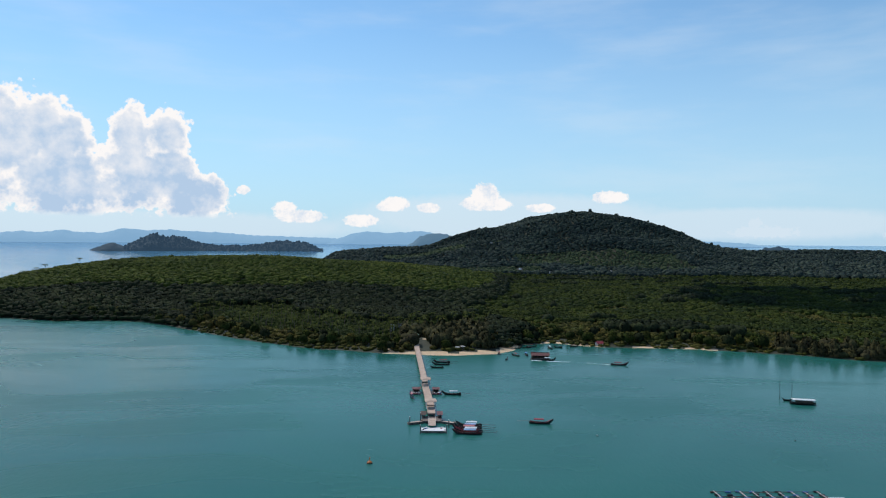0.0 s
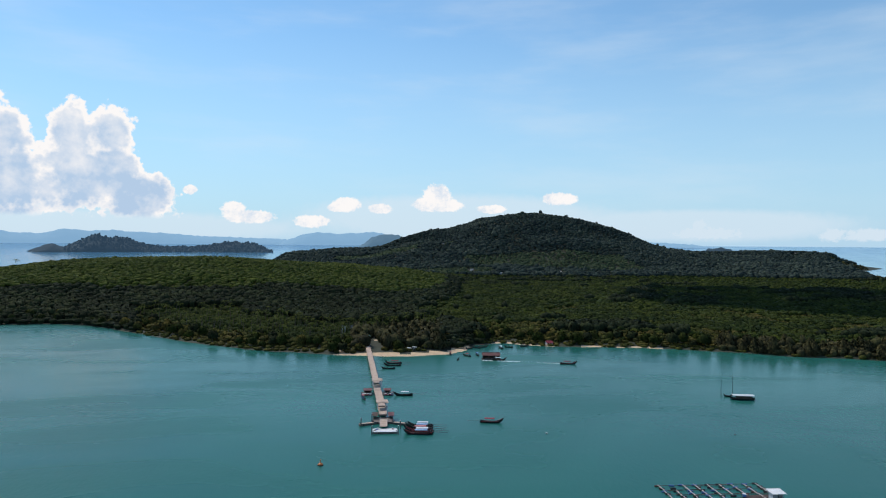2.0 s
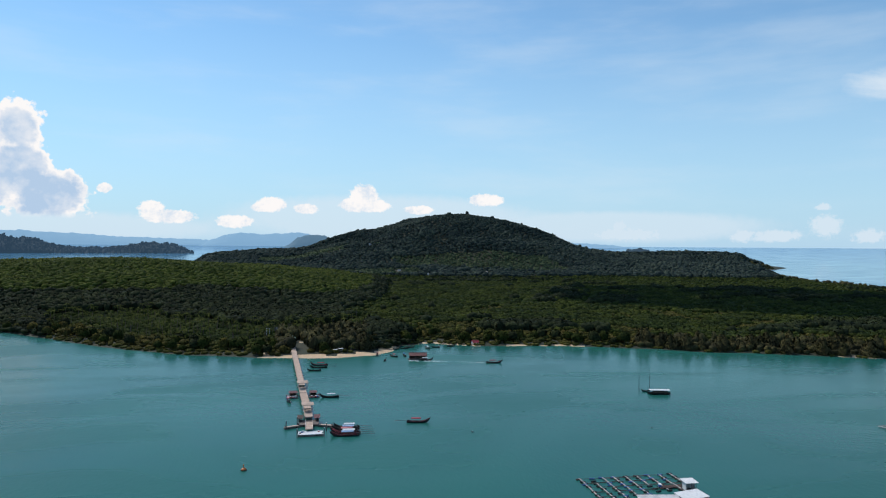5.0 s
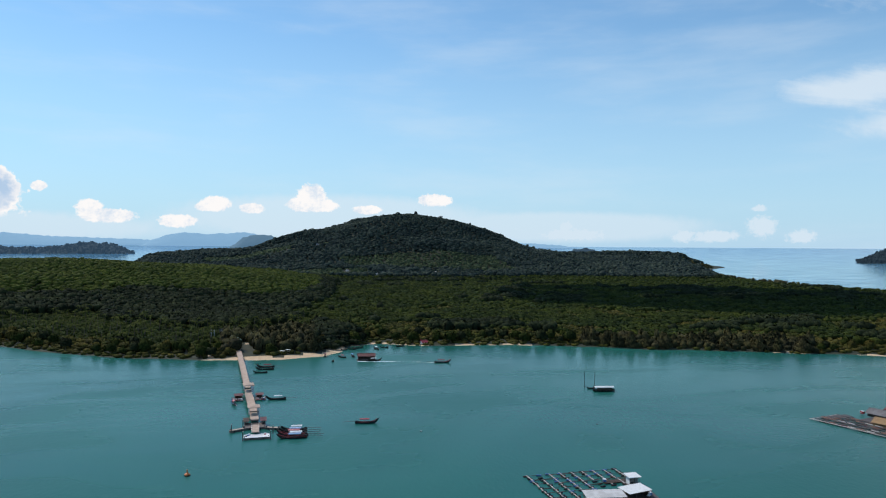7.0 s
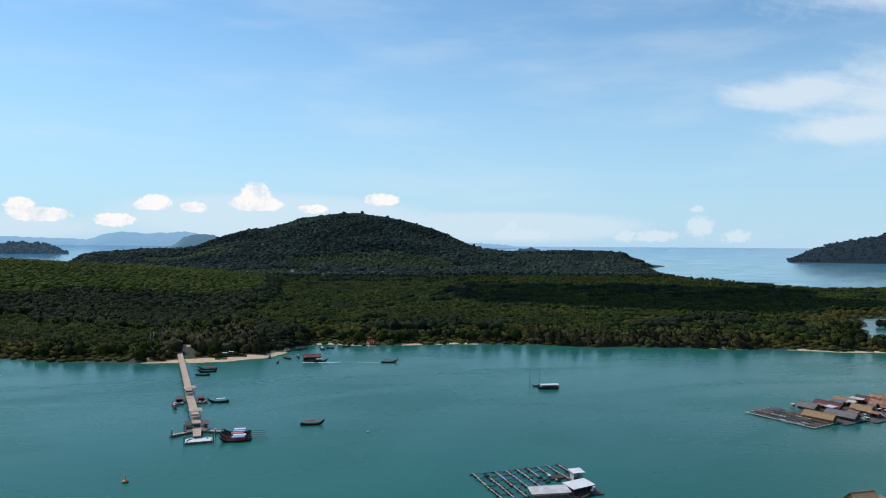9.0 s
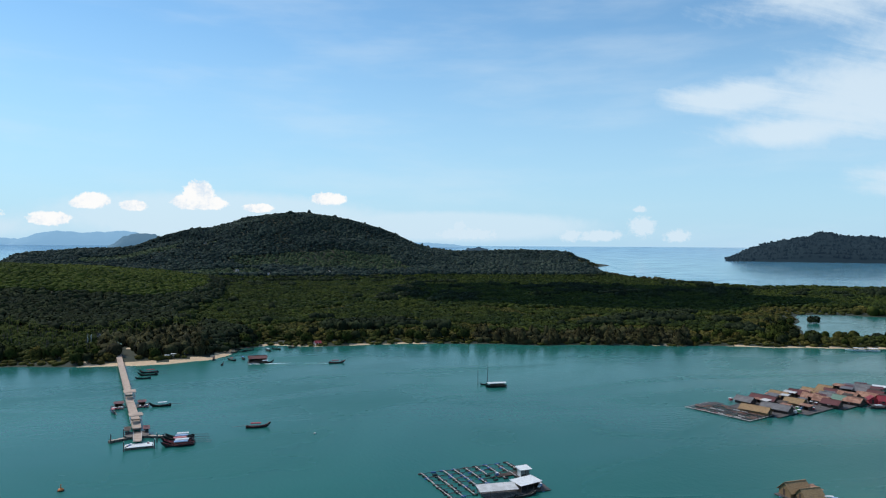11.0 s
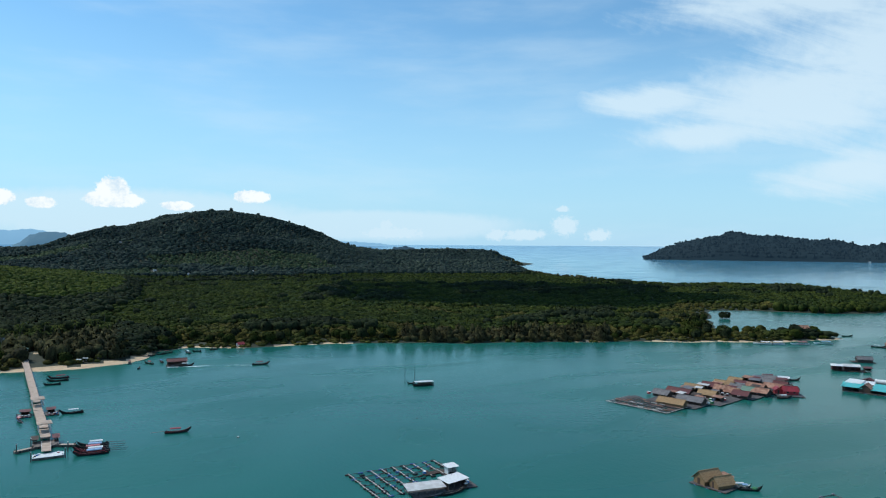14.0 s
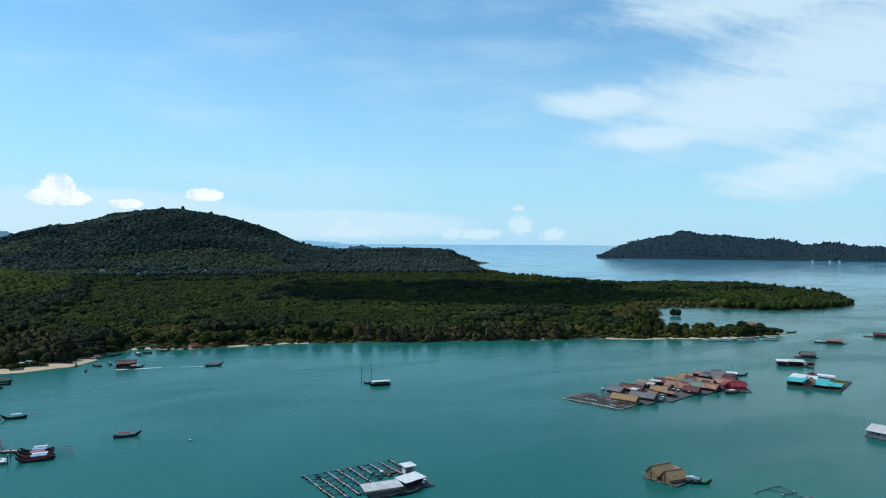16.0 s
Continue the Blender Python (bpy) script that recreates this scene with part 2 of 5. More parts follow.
def haze_material(name, colour, haze_glow, strength, scale=0.01):
    """Far-off land, with the blue haze before it put in as emission."""
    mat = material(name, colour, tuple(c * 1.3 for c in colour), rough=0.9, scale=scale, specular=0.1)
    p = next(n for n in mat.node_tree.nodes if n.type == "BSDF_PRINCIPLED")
    p.inputs["Emission Color"].default_value = (*haze_glow, 1)
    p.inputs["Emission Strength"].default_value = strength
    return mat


M_WATER = water_material()
M_SOIL = material("forest_soil", (0.030, 0.032, 0.018), (0.020, 0.030, 0.014), 0.95, 0.05, bump=0.2)
M_SAND = material("beach_sand", (0.62, 0.45, 0.29), (0.48, 0.34, 0.21), 0.95, 0.25, bump=0.05)
# broadleaf green darkened to hold the shade of the forest's front wall
M_SHADED_DARKWOOD = leaf_material("shaded_broadleaf", (0.015, 0.022, 0.013), (0.028, 0.037, 0.019), 0.02, 0.25)
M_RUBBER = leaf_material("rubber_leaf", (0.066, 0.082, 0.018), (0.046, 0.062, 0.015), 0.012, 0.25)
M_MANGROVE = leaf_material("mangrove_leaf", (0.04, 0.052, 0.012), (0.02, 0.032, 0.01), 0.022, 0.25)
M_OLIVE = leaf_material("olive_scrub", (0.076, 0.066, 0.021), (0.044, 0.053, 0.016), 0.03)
# bluish air haze is put into the hill's leaf colour
M_HILL_HAZED = leaf_material("hill_leaf_hazed", (0.025, 0.039, 0.040), (0.044, 0.060, 0.056), 0.008, 0.15, 0.22)
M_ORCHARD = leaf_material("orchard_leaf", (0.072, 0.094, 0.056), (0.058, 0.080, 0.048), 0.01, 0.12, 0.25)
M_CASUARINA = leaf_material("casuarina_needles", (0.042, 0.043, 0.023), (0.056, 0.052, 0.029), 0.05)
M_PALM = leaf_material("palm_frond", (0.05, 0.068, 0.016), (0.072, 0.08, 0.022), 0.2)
M_BARK = material("bark", (0.12, 0.09, 0.065), (0.07, 0.055, 0.04), 0.9, 2.0, bump=0.03)
# blue emission on these four stands in for air haze
M_HAZED_ISLAND = haze_material("hazed_far_forest", (0.012, 0.022, 0.026), (0.10, 0.20, 0.33), 0.24)
M_HAZED_NEAR_ISLAND = haze_material("island_forest", (0.010, 0.018, 0.020), (0.08, 0.16, 0.28), 0.09)
M_RIDGE = haze_material("hazy_ridge", (0.03, 0.05, 0.06), (0.26, 0.48, 0.72), 0.85, 0.004)
M_DARKRIDGE = haze_material("hazy_dark_ridge", (0.03, 0.05, 0.06), (0.18, 0.36, 0.55), 0.45, 0.004)

# ---- the large structure: sea, land, far islands ----
def mesh_arrays(name, verts, quads, mats=(), index=None, smooth=False):
    """A mesh from arrays of corners and of faces with equally many corners each."""
    me = bpy.data.meshes.new(name)
    n, k = quads.shape
    me.vertices.add(len(verts))
    me.vertices.foreach_set("co", np.ascontiguousarray(verts, np.float32).ravel())
    me.loops.add(n * k)
    me.loops.foreach_set("vertex_index", np.ascontiguousarray(quads, np.int32).ravel())
    me.polygons.add(n)
    me.polygons.foreach_set("loop_start", np.arange(0, n * k, k, dtype=np.int32))
    for m in mats:
        me.materials.append(m)
    if index is not None:
        me.polygons.foreach_set("material_index", np.ascontiguousarray(index, np.int32))
    if smooth:
        me.polygons.foreach_set("use_smooth", np.ones(n, bool))
    me.update(calc_edges=True)
    me.validate()
    return me


def far_rise(r):
    """The open sea lifts to eye level towards the rim of the world, so that it ends at the horizon."""
    return 75.0 * (np.maximum(0, r - 2600.0) / 2350.0) ** 2


def step(x, lo, hi):
    s = np.clip((x - lo) / (hi - lo), 0, 1)
    return s * s * (3 - 2 * s)


def value_noise(x, y, cell, seed):
    """Smooth noise between -1 and 1."""
    gx, gy = x / cell, y / cell
    ix, iy = np.floor(gx).astype(np.int64), np.floor(gy).astype(np.int64)
    fx, fy = gx - ix, gy - iy
    fx, fy = fx * fx * (3 - 2 * fx), fy * fy * (3 - 2 * fy)

    def corner(a, b):
        h = (a * 374761393 + b * 668265263 + seed * 982451653) & 0x7FFFFFFF
        h = ((h ^ (h >> 13)) * 1274126177) & 0x7FFFFFFF
        return ((h ^ (h >> 16)) & 0xFFFF) / 32767.5 - 1

    top = corner(ix, iy) * (1 - fx) + corner(ix + 1, iy) * fx
    bot = corner(ix, iy + 1) * (1 - fx) + corner(ix + 1, iy + 1) * fx
    return top * (1 - fy) + bot * fy


# the coast: along the bay from the wooded end, round the sandspit, the lagoon, the mangrove point and the back of the hill
COAST = [(-576, 793), (-500, 715), (-419, 683), (-358, 661), (-299, 664), (-269, 656), (-228, 622), (-181, 574), (-125, 524), (-78, 492),
         (-29, 474), (15, 466), (42, 476), (54, 489), (65, 519), (88, 531), (124, 509), (188, 501), (222, 490), (262, 467), (300, 449),
         (343, 432), (402, 405), (453, 375), (507, 347), (540, 340), (574, 337), (580, 343), (562, 367), (532, 391), (512, 412), (528, 432),
         (590, 487), (678, 563), (728, 535), (749, 499), (775, 468), (830, 453), (905, 458), (962, 476), (1060, 543), (1216, 772), (1215, 939),
         (1067, 981), (1034, 1109), (1083, 1333), (1170, 1560), (1233, 1761), (1445, 2040), (1741, 2319), (1784, 2411), (1550, 2685),
         (431, 3070), (-101, 2898), (-413, 2466), (-344, 2173), (-295, 1674), (-496, 1363), (-587, 1104), (-600, 900)]


def inland(x, y):
    """Metres to the coast, positive on land."""
    best = np.full(x.shape, 1e9)
    inside = np.zeros(x.shape, bool)
    for (x0, y0), (x1, y1) in zip(COAST, COAST[1:] + COAST[:1]):
        dx, dy = x1 - x0, y1 - y0
        s = np.clip(((x - x0) * dx + (y - y0) * dy) / (dx * dx + dy * dy), 0, 1)
        best = np.minimum(best, (x - x0 - s * dx) ** 2 + (y - y0 - s * dy) ** 2)
        cross = (y0 > y) != (y1 > y)
        inside ^= cross & (x < x0 + (y - y0) * dx / (dy if dy else 1e-9))
    wobble = value_noise(x, y, 31.0, 5) * 3 + value_noise(x, y, 11.0, 6) * 1.5
    return np.where(inside, 1, -1) * np.sqrt(best) + wobble


# crest heights in metres by bearing, of the plantation hill and of the wooded hill behind
PLATEAU = [(-38, 10), (-31.5, 19), (-28.5, 27), (-24.5, 35), (-20.5, 39), (-14.3, 42), (-11.2, 39), (-7.7, 34), (-3, 29), (1.5, 21), (4.6, 11), (6.5, 0)]
HILL = [(-12, 0), (-9.5, 22), (-5.8, 40), (-2.3, 49), (-0.5, 57), (1.1, 81), (3.2, 104), (5.2, 114), (6.8, 138), (7.9, 156), (9.3, 168), (11, 171),
        (13.7, 167), (15.9, 152), (17.7, 130), (19.5, 105), (20.9, 81), (22.2, 61), (25.5, 45), (30, 47), (33.8, 42), (35.1, 28), (36.7, 8), (38.5, 0)]


def plateau(az, r):
    crest = np.interp(az, *zip(*PLATEAU))
    return crest * (0.62 * step(r, 735, 930) + 0.38 * step(r, 880, 1150)) * (1 - step(r, 1260, 1600))


def hill(az, r):
    crest = np.interp(az, *zip(*HILL))
    s = np.clip((r - 1480) / (2300 - 1480), 0, 1)
    return crest * (0.35 * s ** 1.1 + 0.65 * step(s, 0.15, 1.0)) * (1 - step(r, 2400, 3150))


def land_height(x, y):
    r, az = np.hypot(x, y), np.degrees(np.arctan2(x, y))
    d = inland(x, y)
    lift = step(d, -5, 60)
    z = np.clip(d * 0.085, -3.0, 1.6)
    big = hill(az, r)
    z = z + lift * (plateau(az, r) + big + np.minimum(1, big / 60) * (value_noise(x, y, 150, 1) * 9 + value_noise(x, y, 60, 2) * 4) + value_noise(x, y, 90, 3) * 0.5 + 0.5)
    return z + far_rise(r), d


def polar_sheet(azs, rs):
    a, r = np.meshgrid(np.radians(azs), rs)
    x, y = r * np.sin(a), r * np.cos(a)
    m, n = r.shape
    i = np.arange(m * n).reshape(m, n)
    j = np.roll(i, -1, axis=1)
    quads = np.stack([i[:-1], j[:-1], j[1:], i[1:]], -1).reshape(-1, 4)
    return x, y, r, quads[:, ::-1]


AZS = np.concatenate([np.arange(-42, 72, 0.3), np.arange(72, 318, 4.0)])
RS = np.concatenate([[0.02, 60, 120, 200, 270, 320], np.arange(330, 640, 6.0), np.arange(640, 1300, 12.0), np.arange(1300, 3200, 32.0), np.arange(3250, 4990, 120.0)])
gx, gy, gr, gq = polar_sheet(AZS, RS)
gz, gd = land_height(gx, gy)
face_d = gd.ravel()[gq].mean(1)
face_x, face_y = gx.ravel()[gq].mean(1), gy.ravel()[gq].mean(1)
strand = ((value_noise(face_x, face_y, 46, 9) > 0.45) & (np.hypot(face_x, face_y) < 640)) | ((face_x > 395) & (face_x < 592) & (face_y < 400))
beach = ((face_d < 4.0) & strand) | ((face_d < 11 + 4 * value_noise(face_x, face_y, 14, 4)) & (face_x > -34) & (face_x < 62) & (face_y < 520))
beach |= (np.abs(face_x - 0.5 - (face_y - 540) * 0.55) < 3.0) & (face_y > 530) & (face_y < 572)
beach |= np.hypot((face_x - 103) / 8, (face_y - 912) / 20) < 1
ground = new("ground", mesh_arrays("ground", np.stack([gx, gy, gz], -1).reshape(-1, 3), gq, (M_SOIL, M_SAND), beach.astype(int), True))
tagged(ground, "forest soil and pale sand along the shore", "ground", kind="structure")

wx, wy, wr, wq = polar_sheet(np.arange(0, 360, 1.0), np.concatenate([[0.01, 30, 80, 150], np.arange(200, 2600, 200.0), np.linspace(2600, 4975, 60)]))
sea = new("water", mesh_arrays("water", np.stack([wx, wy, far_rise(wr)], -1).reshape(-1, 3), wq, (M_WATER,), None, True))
tagged(sea, "calm turquoise bay water turning blue towards the open sea", "sea", kind="structure")


def far_island(name, label, r, depth, heights, mat, seed, lumps=1.0):
    """A wooded island seen across the sea: its crest by bearing, falling to the water on both sides."""
    azs = np.arange(heights[0][0] - 0.5, heights[-1][0] + 0.5, 0.06)
    crest = np.interp(azs, *zip(*heights))
    crest *= step(azs, azs[0], heights[0][0] + 0.15) * (1 - step(azs, heights[-1][0] - 0.15, azs[-1]))
    u = np.linspace(-1, 1, 23)
    a, uu = np.meshgrid(np.radians(azs), u)
    rr = np.minimum(r + depth * uu, 4962.0)
    x, y = rr * np.sin(a), rr * np.cos(a)
    body = np.clip(1 - np.abs(uu), 0, 1) ** 0.6
    rough = 1 + lumps * (0.10 * value_noise(x, y, 90, seed) + 0.05 * value_noise(x, y, 35, seed + 1))
    z = crest[None, :] * body * rough + lumps * 6.0 * value_noise(x, y, 22, seed + 2) * body + far_rise(rr) - 2.0 * (1 - body)
    m, n = x.shape
    i = np.arange(m * n).reshape(m, n)
    quads = np.stack([i[:-1, :-1], i[:-1, 1:], i[1:, 1:], i[1:, :-1]], -1).reshape(-1, 4)
    ob = new(name, mesh_arrays(name, np.stack([x, y, z], -1).reshape(-1, 3), quads, (mat,), None, lumps < 1))
    tagged(ob, label, "island", kind="structure")
    return np.stack([x, y, z, body], -1).reshape(-1, 4)


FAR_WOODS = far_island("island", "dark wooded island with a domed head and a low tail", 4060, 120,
           [(-23.8, 14), (-23.0, 49), (-21.8, 87), (-20.9, 73), (-19.5, 69), (-18.6, 41), (-17.6, 25), (-15.3, 26), (-13.7, 33), (-11.7, 55), (-10.4, 46), (-9.5, 18)], M_HAZED_ISLAND, 20)
far_island("islet", "small dark wooded islet beside a larger island", 4020, 90, [(-25.6, 14), (-25.0, 36), (-24.3, 46), (-23.7, 24)], M_HAZED_ISLAND, 30)
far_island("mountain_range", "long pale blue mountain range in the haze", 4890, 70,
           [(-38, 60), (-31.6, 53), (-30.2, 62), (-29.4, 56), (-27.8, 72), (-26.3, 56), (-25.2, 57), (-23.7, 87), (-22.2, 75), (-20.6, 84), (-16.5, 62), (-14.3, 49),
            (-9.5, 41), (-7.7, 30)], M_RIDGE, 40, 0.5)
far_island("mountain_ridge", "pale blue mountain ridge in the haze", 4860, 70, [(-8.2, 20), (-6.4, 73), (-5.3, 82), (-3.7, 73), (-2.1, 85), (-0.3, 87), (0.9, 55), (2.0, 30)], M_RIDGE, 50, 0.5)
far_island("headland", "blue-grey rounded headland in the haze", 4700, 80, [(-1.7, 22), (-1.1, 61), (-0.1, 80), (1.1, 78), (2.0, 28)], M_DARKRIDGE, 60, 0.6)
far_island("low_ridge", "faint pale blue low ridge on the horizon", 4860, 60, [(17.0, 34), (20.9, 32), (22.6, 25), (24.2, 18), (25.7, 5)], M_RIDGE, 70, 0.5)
far_island("islet", "dark flat-topped wooded islet", 4200, 80, [(25.2, 8), (25.5, 25), (26.3, 32), (27.1, 27), (27.4, 8)], M_HAZED_ISLAND, 80)
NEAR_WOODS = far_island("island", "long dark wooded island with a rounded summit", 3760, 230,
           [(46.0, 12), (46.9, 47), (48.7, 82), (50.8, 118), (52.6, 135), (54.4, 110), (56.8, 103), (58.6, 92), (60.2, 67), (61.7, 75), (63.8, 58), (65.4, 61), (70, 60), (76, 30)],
           M_HAZED_NEAR_ISLAND, 90)

# ---- woods ----
# clearings with houses at the hill's foot
CLEAR = [(205, 1650), (262, 1570), (360, 1600), (402, 1585), (1180, 1930), (1225, 1905), (165, 2000)]
rng = np.random.default_rng(7)


def crown_template(count, card, shape, seed, fill=True, seg=8, rings=3):
    """A crown of radius 1 and height 1 above its base: a lumpy closed body of boughs and leaf clumps standing off its skin."""
    rg = np.random.default_rng(seed)
    knobs = rg.normal(size=(7, 3))
    knobs[:, 2] = np.abs(knobs[:, 2]) * 0.8
    knobs /= np.linalg.norm(knobs, axis=1)[:, None]
    size = rg.uniform(0.16, 0.42, 7)

    def skin(d):
        near = np.exp(-((1 - d @ knobs.T) / 0.16)) * size
        return d * (0.68 + near.max(-1))[..., None] * np.array([1, 1, 0.66]) + np.array([0, 0, 0.32])

    verts, faces, ways = [], [], []
    if fill and shape != "cone":
        phis = np.radians(np.linspace(22, 122, rings + 1))
        th = np.arange(seg) * 2 * math.pi / seg + rg.uniform(0, 1)
        d = np.array([[(math.sin(p) * math.cos(t), math.sin(p) * math.sin(t), math.cos(p)) for t in th] for p in phis]).reshape(-1, 3)
        d += rg.normal(size=d.shape) * 0.08
        d /= np.linalg.norm(d, axis=1)[:, None]
        body = skin(d)
        body[-seg:, 2] = -0.28
        for i in range(rings):
            for k in range(seg):
                faces.append((i * seg + k, (i + 1) * seg + k, (i + 1) * seg + (k + 1) % seg, i * seg + (k + 1) % seg))
        faces += [(0, 1, 2, 7), (2, 3, 6, 7), (3, 4, 5, 6)] if seg == 8 else [(0, 1, 2, 5), (2, 3, 4, 5)]
        nrm = np.zeros_like(body)
        for f in faces:
            c = np.cross(body[f[2]] - body[f[0]], body[f[3]] - body[f[1]])
            nrm[list(f)] += c
        nrm = nrm / np.linalg.norm(nrm, axis=1)[:, None] + 0.35 * d
        verts, ways = list(body), list(nrm / np.linalg.norm(nrm, axis=1)[:, None])
    for i in range(count):
        if shape == "cone":
            h = rg.uniform(0.0, 1) ** 1.1
            a = rg.uniform(0, 2 * math.pi)
            rad = (1.02 - h ** 1.8) ** 0.9 * rg.uniform(0.45, 1.05) * (0.85 + 0.2 * math.sin(3 * a + 9 * h))
            p = np.array([rad * math.cos(a), rad * math.sin(a), h])
            out = np.array([math.cos(a), math.sin(a), 0.7])
        else:
            out = rg.normal(size=3)
            out[2] = abs(out[2]) * 0.9 - 0.2
            out /= np.linalg.norm(out)
            p = skin(out[None])[0]
            p = p + out * rg.uniform(-0.05, 0.09)
        nrm = out / np.linalg.norm(out) + rg.normal(size=3) * 0.5
        nrm /= np.linalg.norm(nrm)
        s = np.cross(nrm, rg.normal(size=3))
        s /= np.linalg.norm(s)
        t = np.cross(nrm, s)
        c = card * rg.uniform(0.6, 1.3)
        soft = out / np.linalg.norm(out) + 0.3 * nrm + np.array([0, 0, 0.25])
        ways += [soft / np.linalg.norm(soft)] * 4
        b = len(verts)
        verts += [p - s * c, p - t * c * 0.6 + nrm * c * 0.12, p + s * c * 0.9 - nrm * c * 0.25, p + t * c * 0.7]
        faces.append((b, b + 1, b + 2, b + 3))
    return np.array(verts), np.array(faces), np.array(ways)


def soften(me, normals):
    """Leaf clumps take light as part of a round crown."""
    me.normals_split_custom_set_from_vertices(normals.astype(np.float32))


def plant_stuff(name, label, category, spots, templates, mat):
    """Joins many crowns (x, y, ground, width, height, lift) into one mesh."""
    vs, fs, ns, base = [], [], [], 0
    pick = rng.integers(0, len(templates), len(spots))
    for k, (tv, tf, tn) in enumerate(templates):
        sp = spots[pick == k]
        if not len(sp):
            continue
        a = rng.uniform(0, 2 * math.pi, len(sp))
        ca, sa = np.cos(a)[:, None], np.sin(a)[:, None]
        x = (tv[None, :, 0] * ca - tv[None, :, 1] * sa) * sp[:, 3:4] + sp[:, 0:1]
        y = (tv[None, :, 0] * sa + tv[None, :, 1] * ca) * sp[:, 3:4] + sp[:, 1:2]
        z = tv[None, :, 2] * sp[:, 4:5] + sp[:, 2:3] + sp[:, 5:6]
        vs.append(np.stack([x, y, z], -1).reshape(-1, 3))
        ns.append(np.stack([tn[None, :, 0] * ca - tn[None, :, 1] * sa, tn[None, :, 0] * sa + tn[None, :, 1] * ca, np.broadcast_to(tn[None, :, 2], x.shape)], -1).reshape(-1, 3))
        off = base + np.arange(len(sp))[:, None, None] * len(tv)
        fs.append((tf[None] + off).reshape(-1, 4))
        base += len(sp) * len(tv)
    if not vs:
        return None
    ob = new(name, mesh_arrays(name, np.concatenate(vs), np.concatenate(fs), (mat,), None, True))
    soften(ob.data, np.concatenate(ns))
    return tagged(ob, label, category, kind="stuff")


def jittered(spacing, r0, r1, az0, az1):
    n = int(2 * r1 / spacing)
    ix, iy = np.meshgrid(np.arange(-n, n), np.arange(0, n))
    x = (ix + rng.uniform(-0.42, 0.42, ix.shape)) * spacing
    y = (iy + rng.uniform(-0.42, 0.42, iy.shape)) * spacing
    r, az = np.hypot(x, y), np.degrees(np.arctan2(x, y))
    ragged = r + 110 * value_noise(x, y, 150, 77) * (r > 700)
    ok = (ragged >= r0) & (ragged < r1) & (az > az0) & (az < az1)
    return x[ok], y[ok]


NEAR = [crown_template(24, 0.21, "round", s) for s in range(6)]
MID = [crown_template(9, 0.26, "round", s, rings=2) for s in range(10, 15)]
FAR = [crown_template(5, 0.30, "round", s, seg=6, rings=2) for s in range(20, 25)]
SPECK = [crown_template(0, 0.35, "round", s, seg=6, rings=1) for s in range(40, 44)]


def zone_of(x, y):
    """Which wood grows where: 0 none, 1 broadleaf darkened with shade, 2 rubber, 3 mangrove, 4 olive scrub, 5 hill
    forest, 6 orchard, 7 coastal pines, 8 palm grove.
    """
    r, az = np.hypot(x, y), np.degrees(np.arctan2(x, y))
    z, d = land_height(x, y)
    pl, hi = plateau(az, r), hill(az, r)
    n1, n2 = value_noise(x, y, 60, 11), value_noise(x, y, 170, 12)
    zone = np.full(x.shape, 3)
    zone[(az + 4 * n1 + 3 * n2 < 5 - (r - 600) * 0.012) & (r < 900)] = 1
    zone[(az < 4.5) & (az > -19) & (d < 150 + 40 * n1) & (r < 790)] = 8
    zone[(az < 4.5) & (d < 34 + 10 * n1) & (az > -19)] = 4
    # front of the plantation hill: its shade sits in the zone 1 leaf colour
    zone[(pl > 3.0)] = 1
    zone[(pl > 9.0) & (r > 838 + 45 * n1 - 2 * np.clip(az, -30, 6))] = 2
    n3 = value_noise(x, y, 26, 13)
    zone[(az > 4) & (zone == 3) & (r < 820) & (0.6 * n1 + 0.7 * n3 > 0.42)] = 4
    zone[(az > 4) & (zone == 3) & (0.6 * n2 + 0.7 * n3 < -0.55)] = 1
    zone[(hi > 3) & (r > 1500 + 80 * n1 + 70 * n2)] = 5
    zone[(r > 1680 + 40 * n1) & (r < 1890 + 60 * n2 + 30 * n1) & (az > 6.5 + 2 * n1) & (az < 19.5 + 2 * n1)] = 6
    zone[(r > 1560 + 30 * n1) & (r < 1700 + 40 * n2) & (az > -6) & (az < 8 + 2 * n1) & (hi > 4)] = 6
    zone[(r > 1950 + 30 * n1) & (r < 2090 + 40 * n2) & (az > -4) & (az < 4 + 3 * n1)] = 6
    zone[(az > 8) & (d < 46 + 14 * n1) & (az < 55)] = 4
    zone[(az > 26.5) & (az < 43) & (d < 30 + 10 * n1) & (d > 4)] = 7
    zone[(az > -2.5) & (az < 4.5) & (d < 80) & (r > 492) & (r < 580)] = 7
    keep = d > np.where((x > 395) | ((x > -20) & (x < 60)), 4.5, 1.2)
    keep &= ~((x > -20) & (x < 60) & (y < 500) & (d < 13))
    keep &= ~((np.abs(x + 12 + (y - 540) * 0.1) < 6.0) & (y > 462) & (y < 540))
    keep &= ~((np.abs(x - 0.5 - (y - 540) * 0.55) < 4.5) & (y > 510) & (y < 572))
    keep &= ~(np.hypot((x - 103) / 7, (y - 912) / 16) < 1)
    for hx, hy in CLEAR:
        s = (x * hx + y * hy) / math.hypot(hx, hy) - math.hypot(hx, hy)
        side = np.abs(x * hy - y * hx) / math.hypot(hx, hy)
        keep &= ~((side < 8) & (s < 8) & (s > -45))
    keep &= (r < 2420) | (hi < 60)
    keep &= ~((pl > 0) & (az < 4) & (r > 1330) & (r < 1500))
    return np.where(keep, zone, 0), z, d, r, az


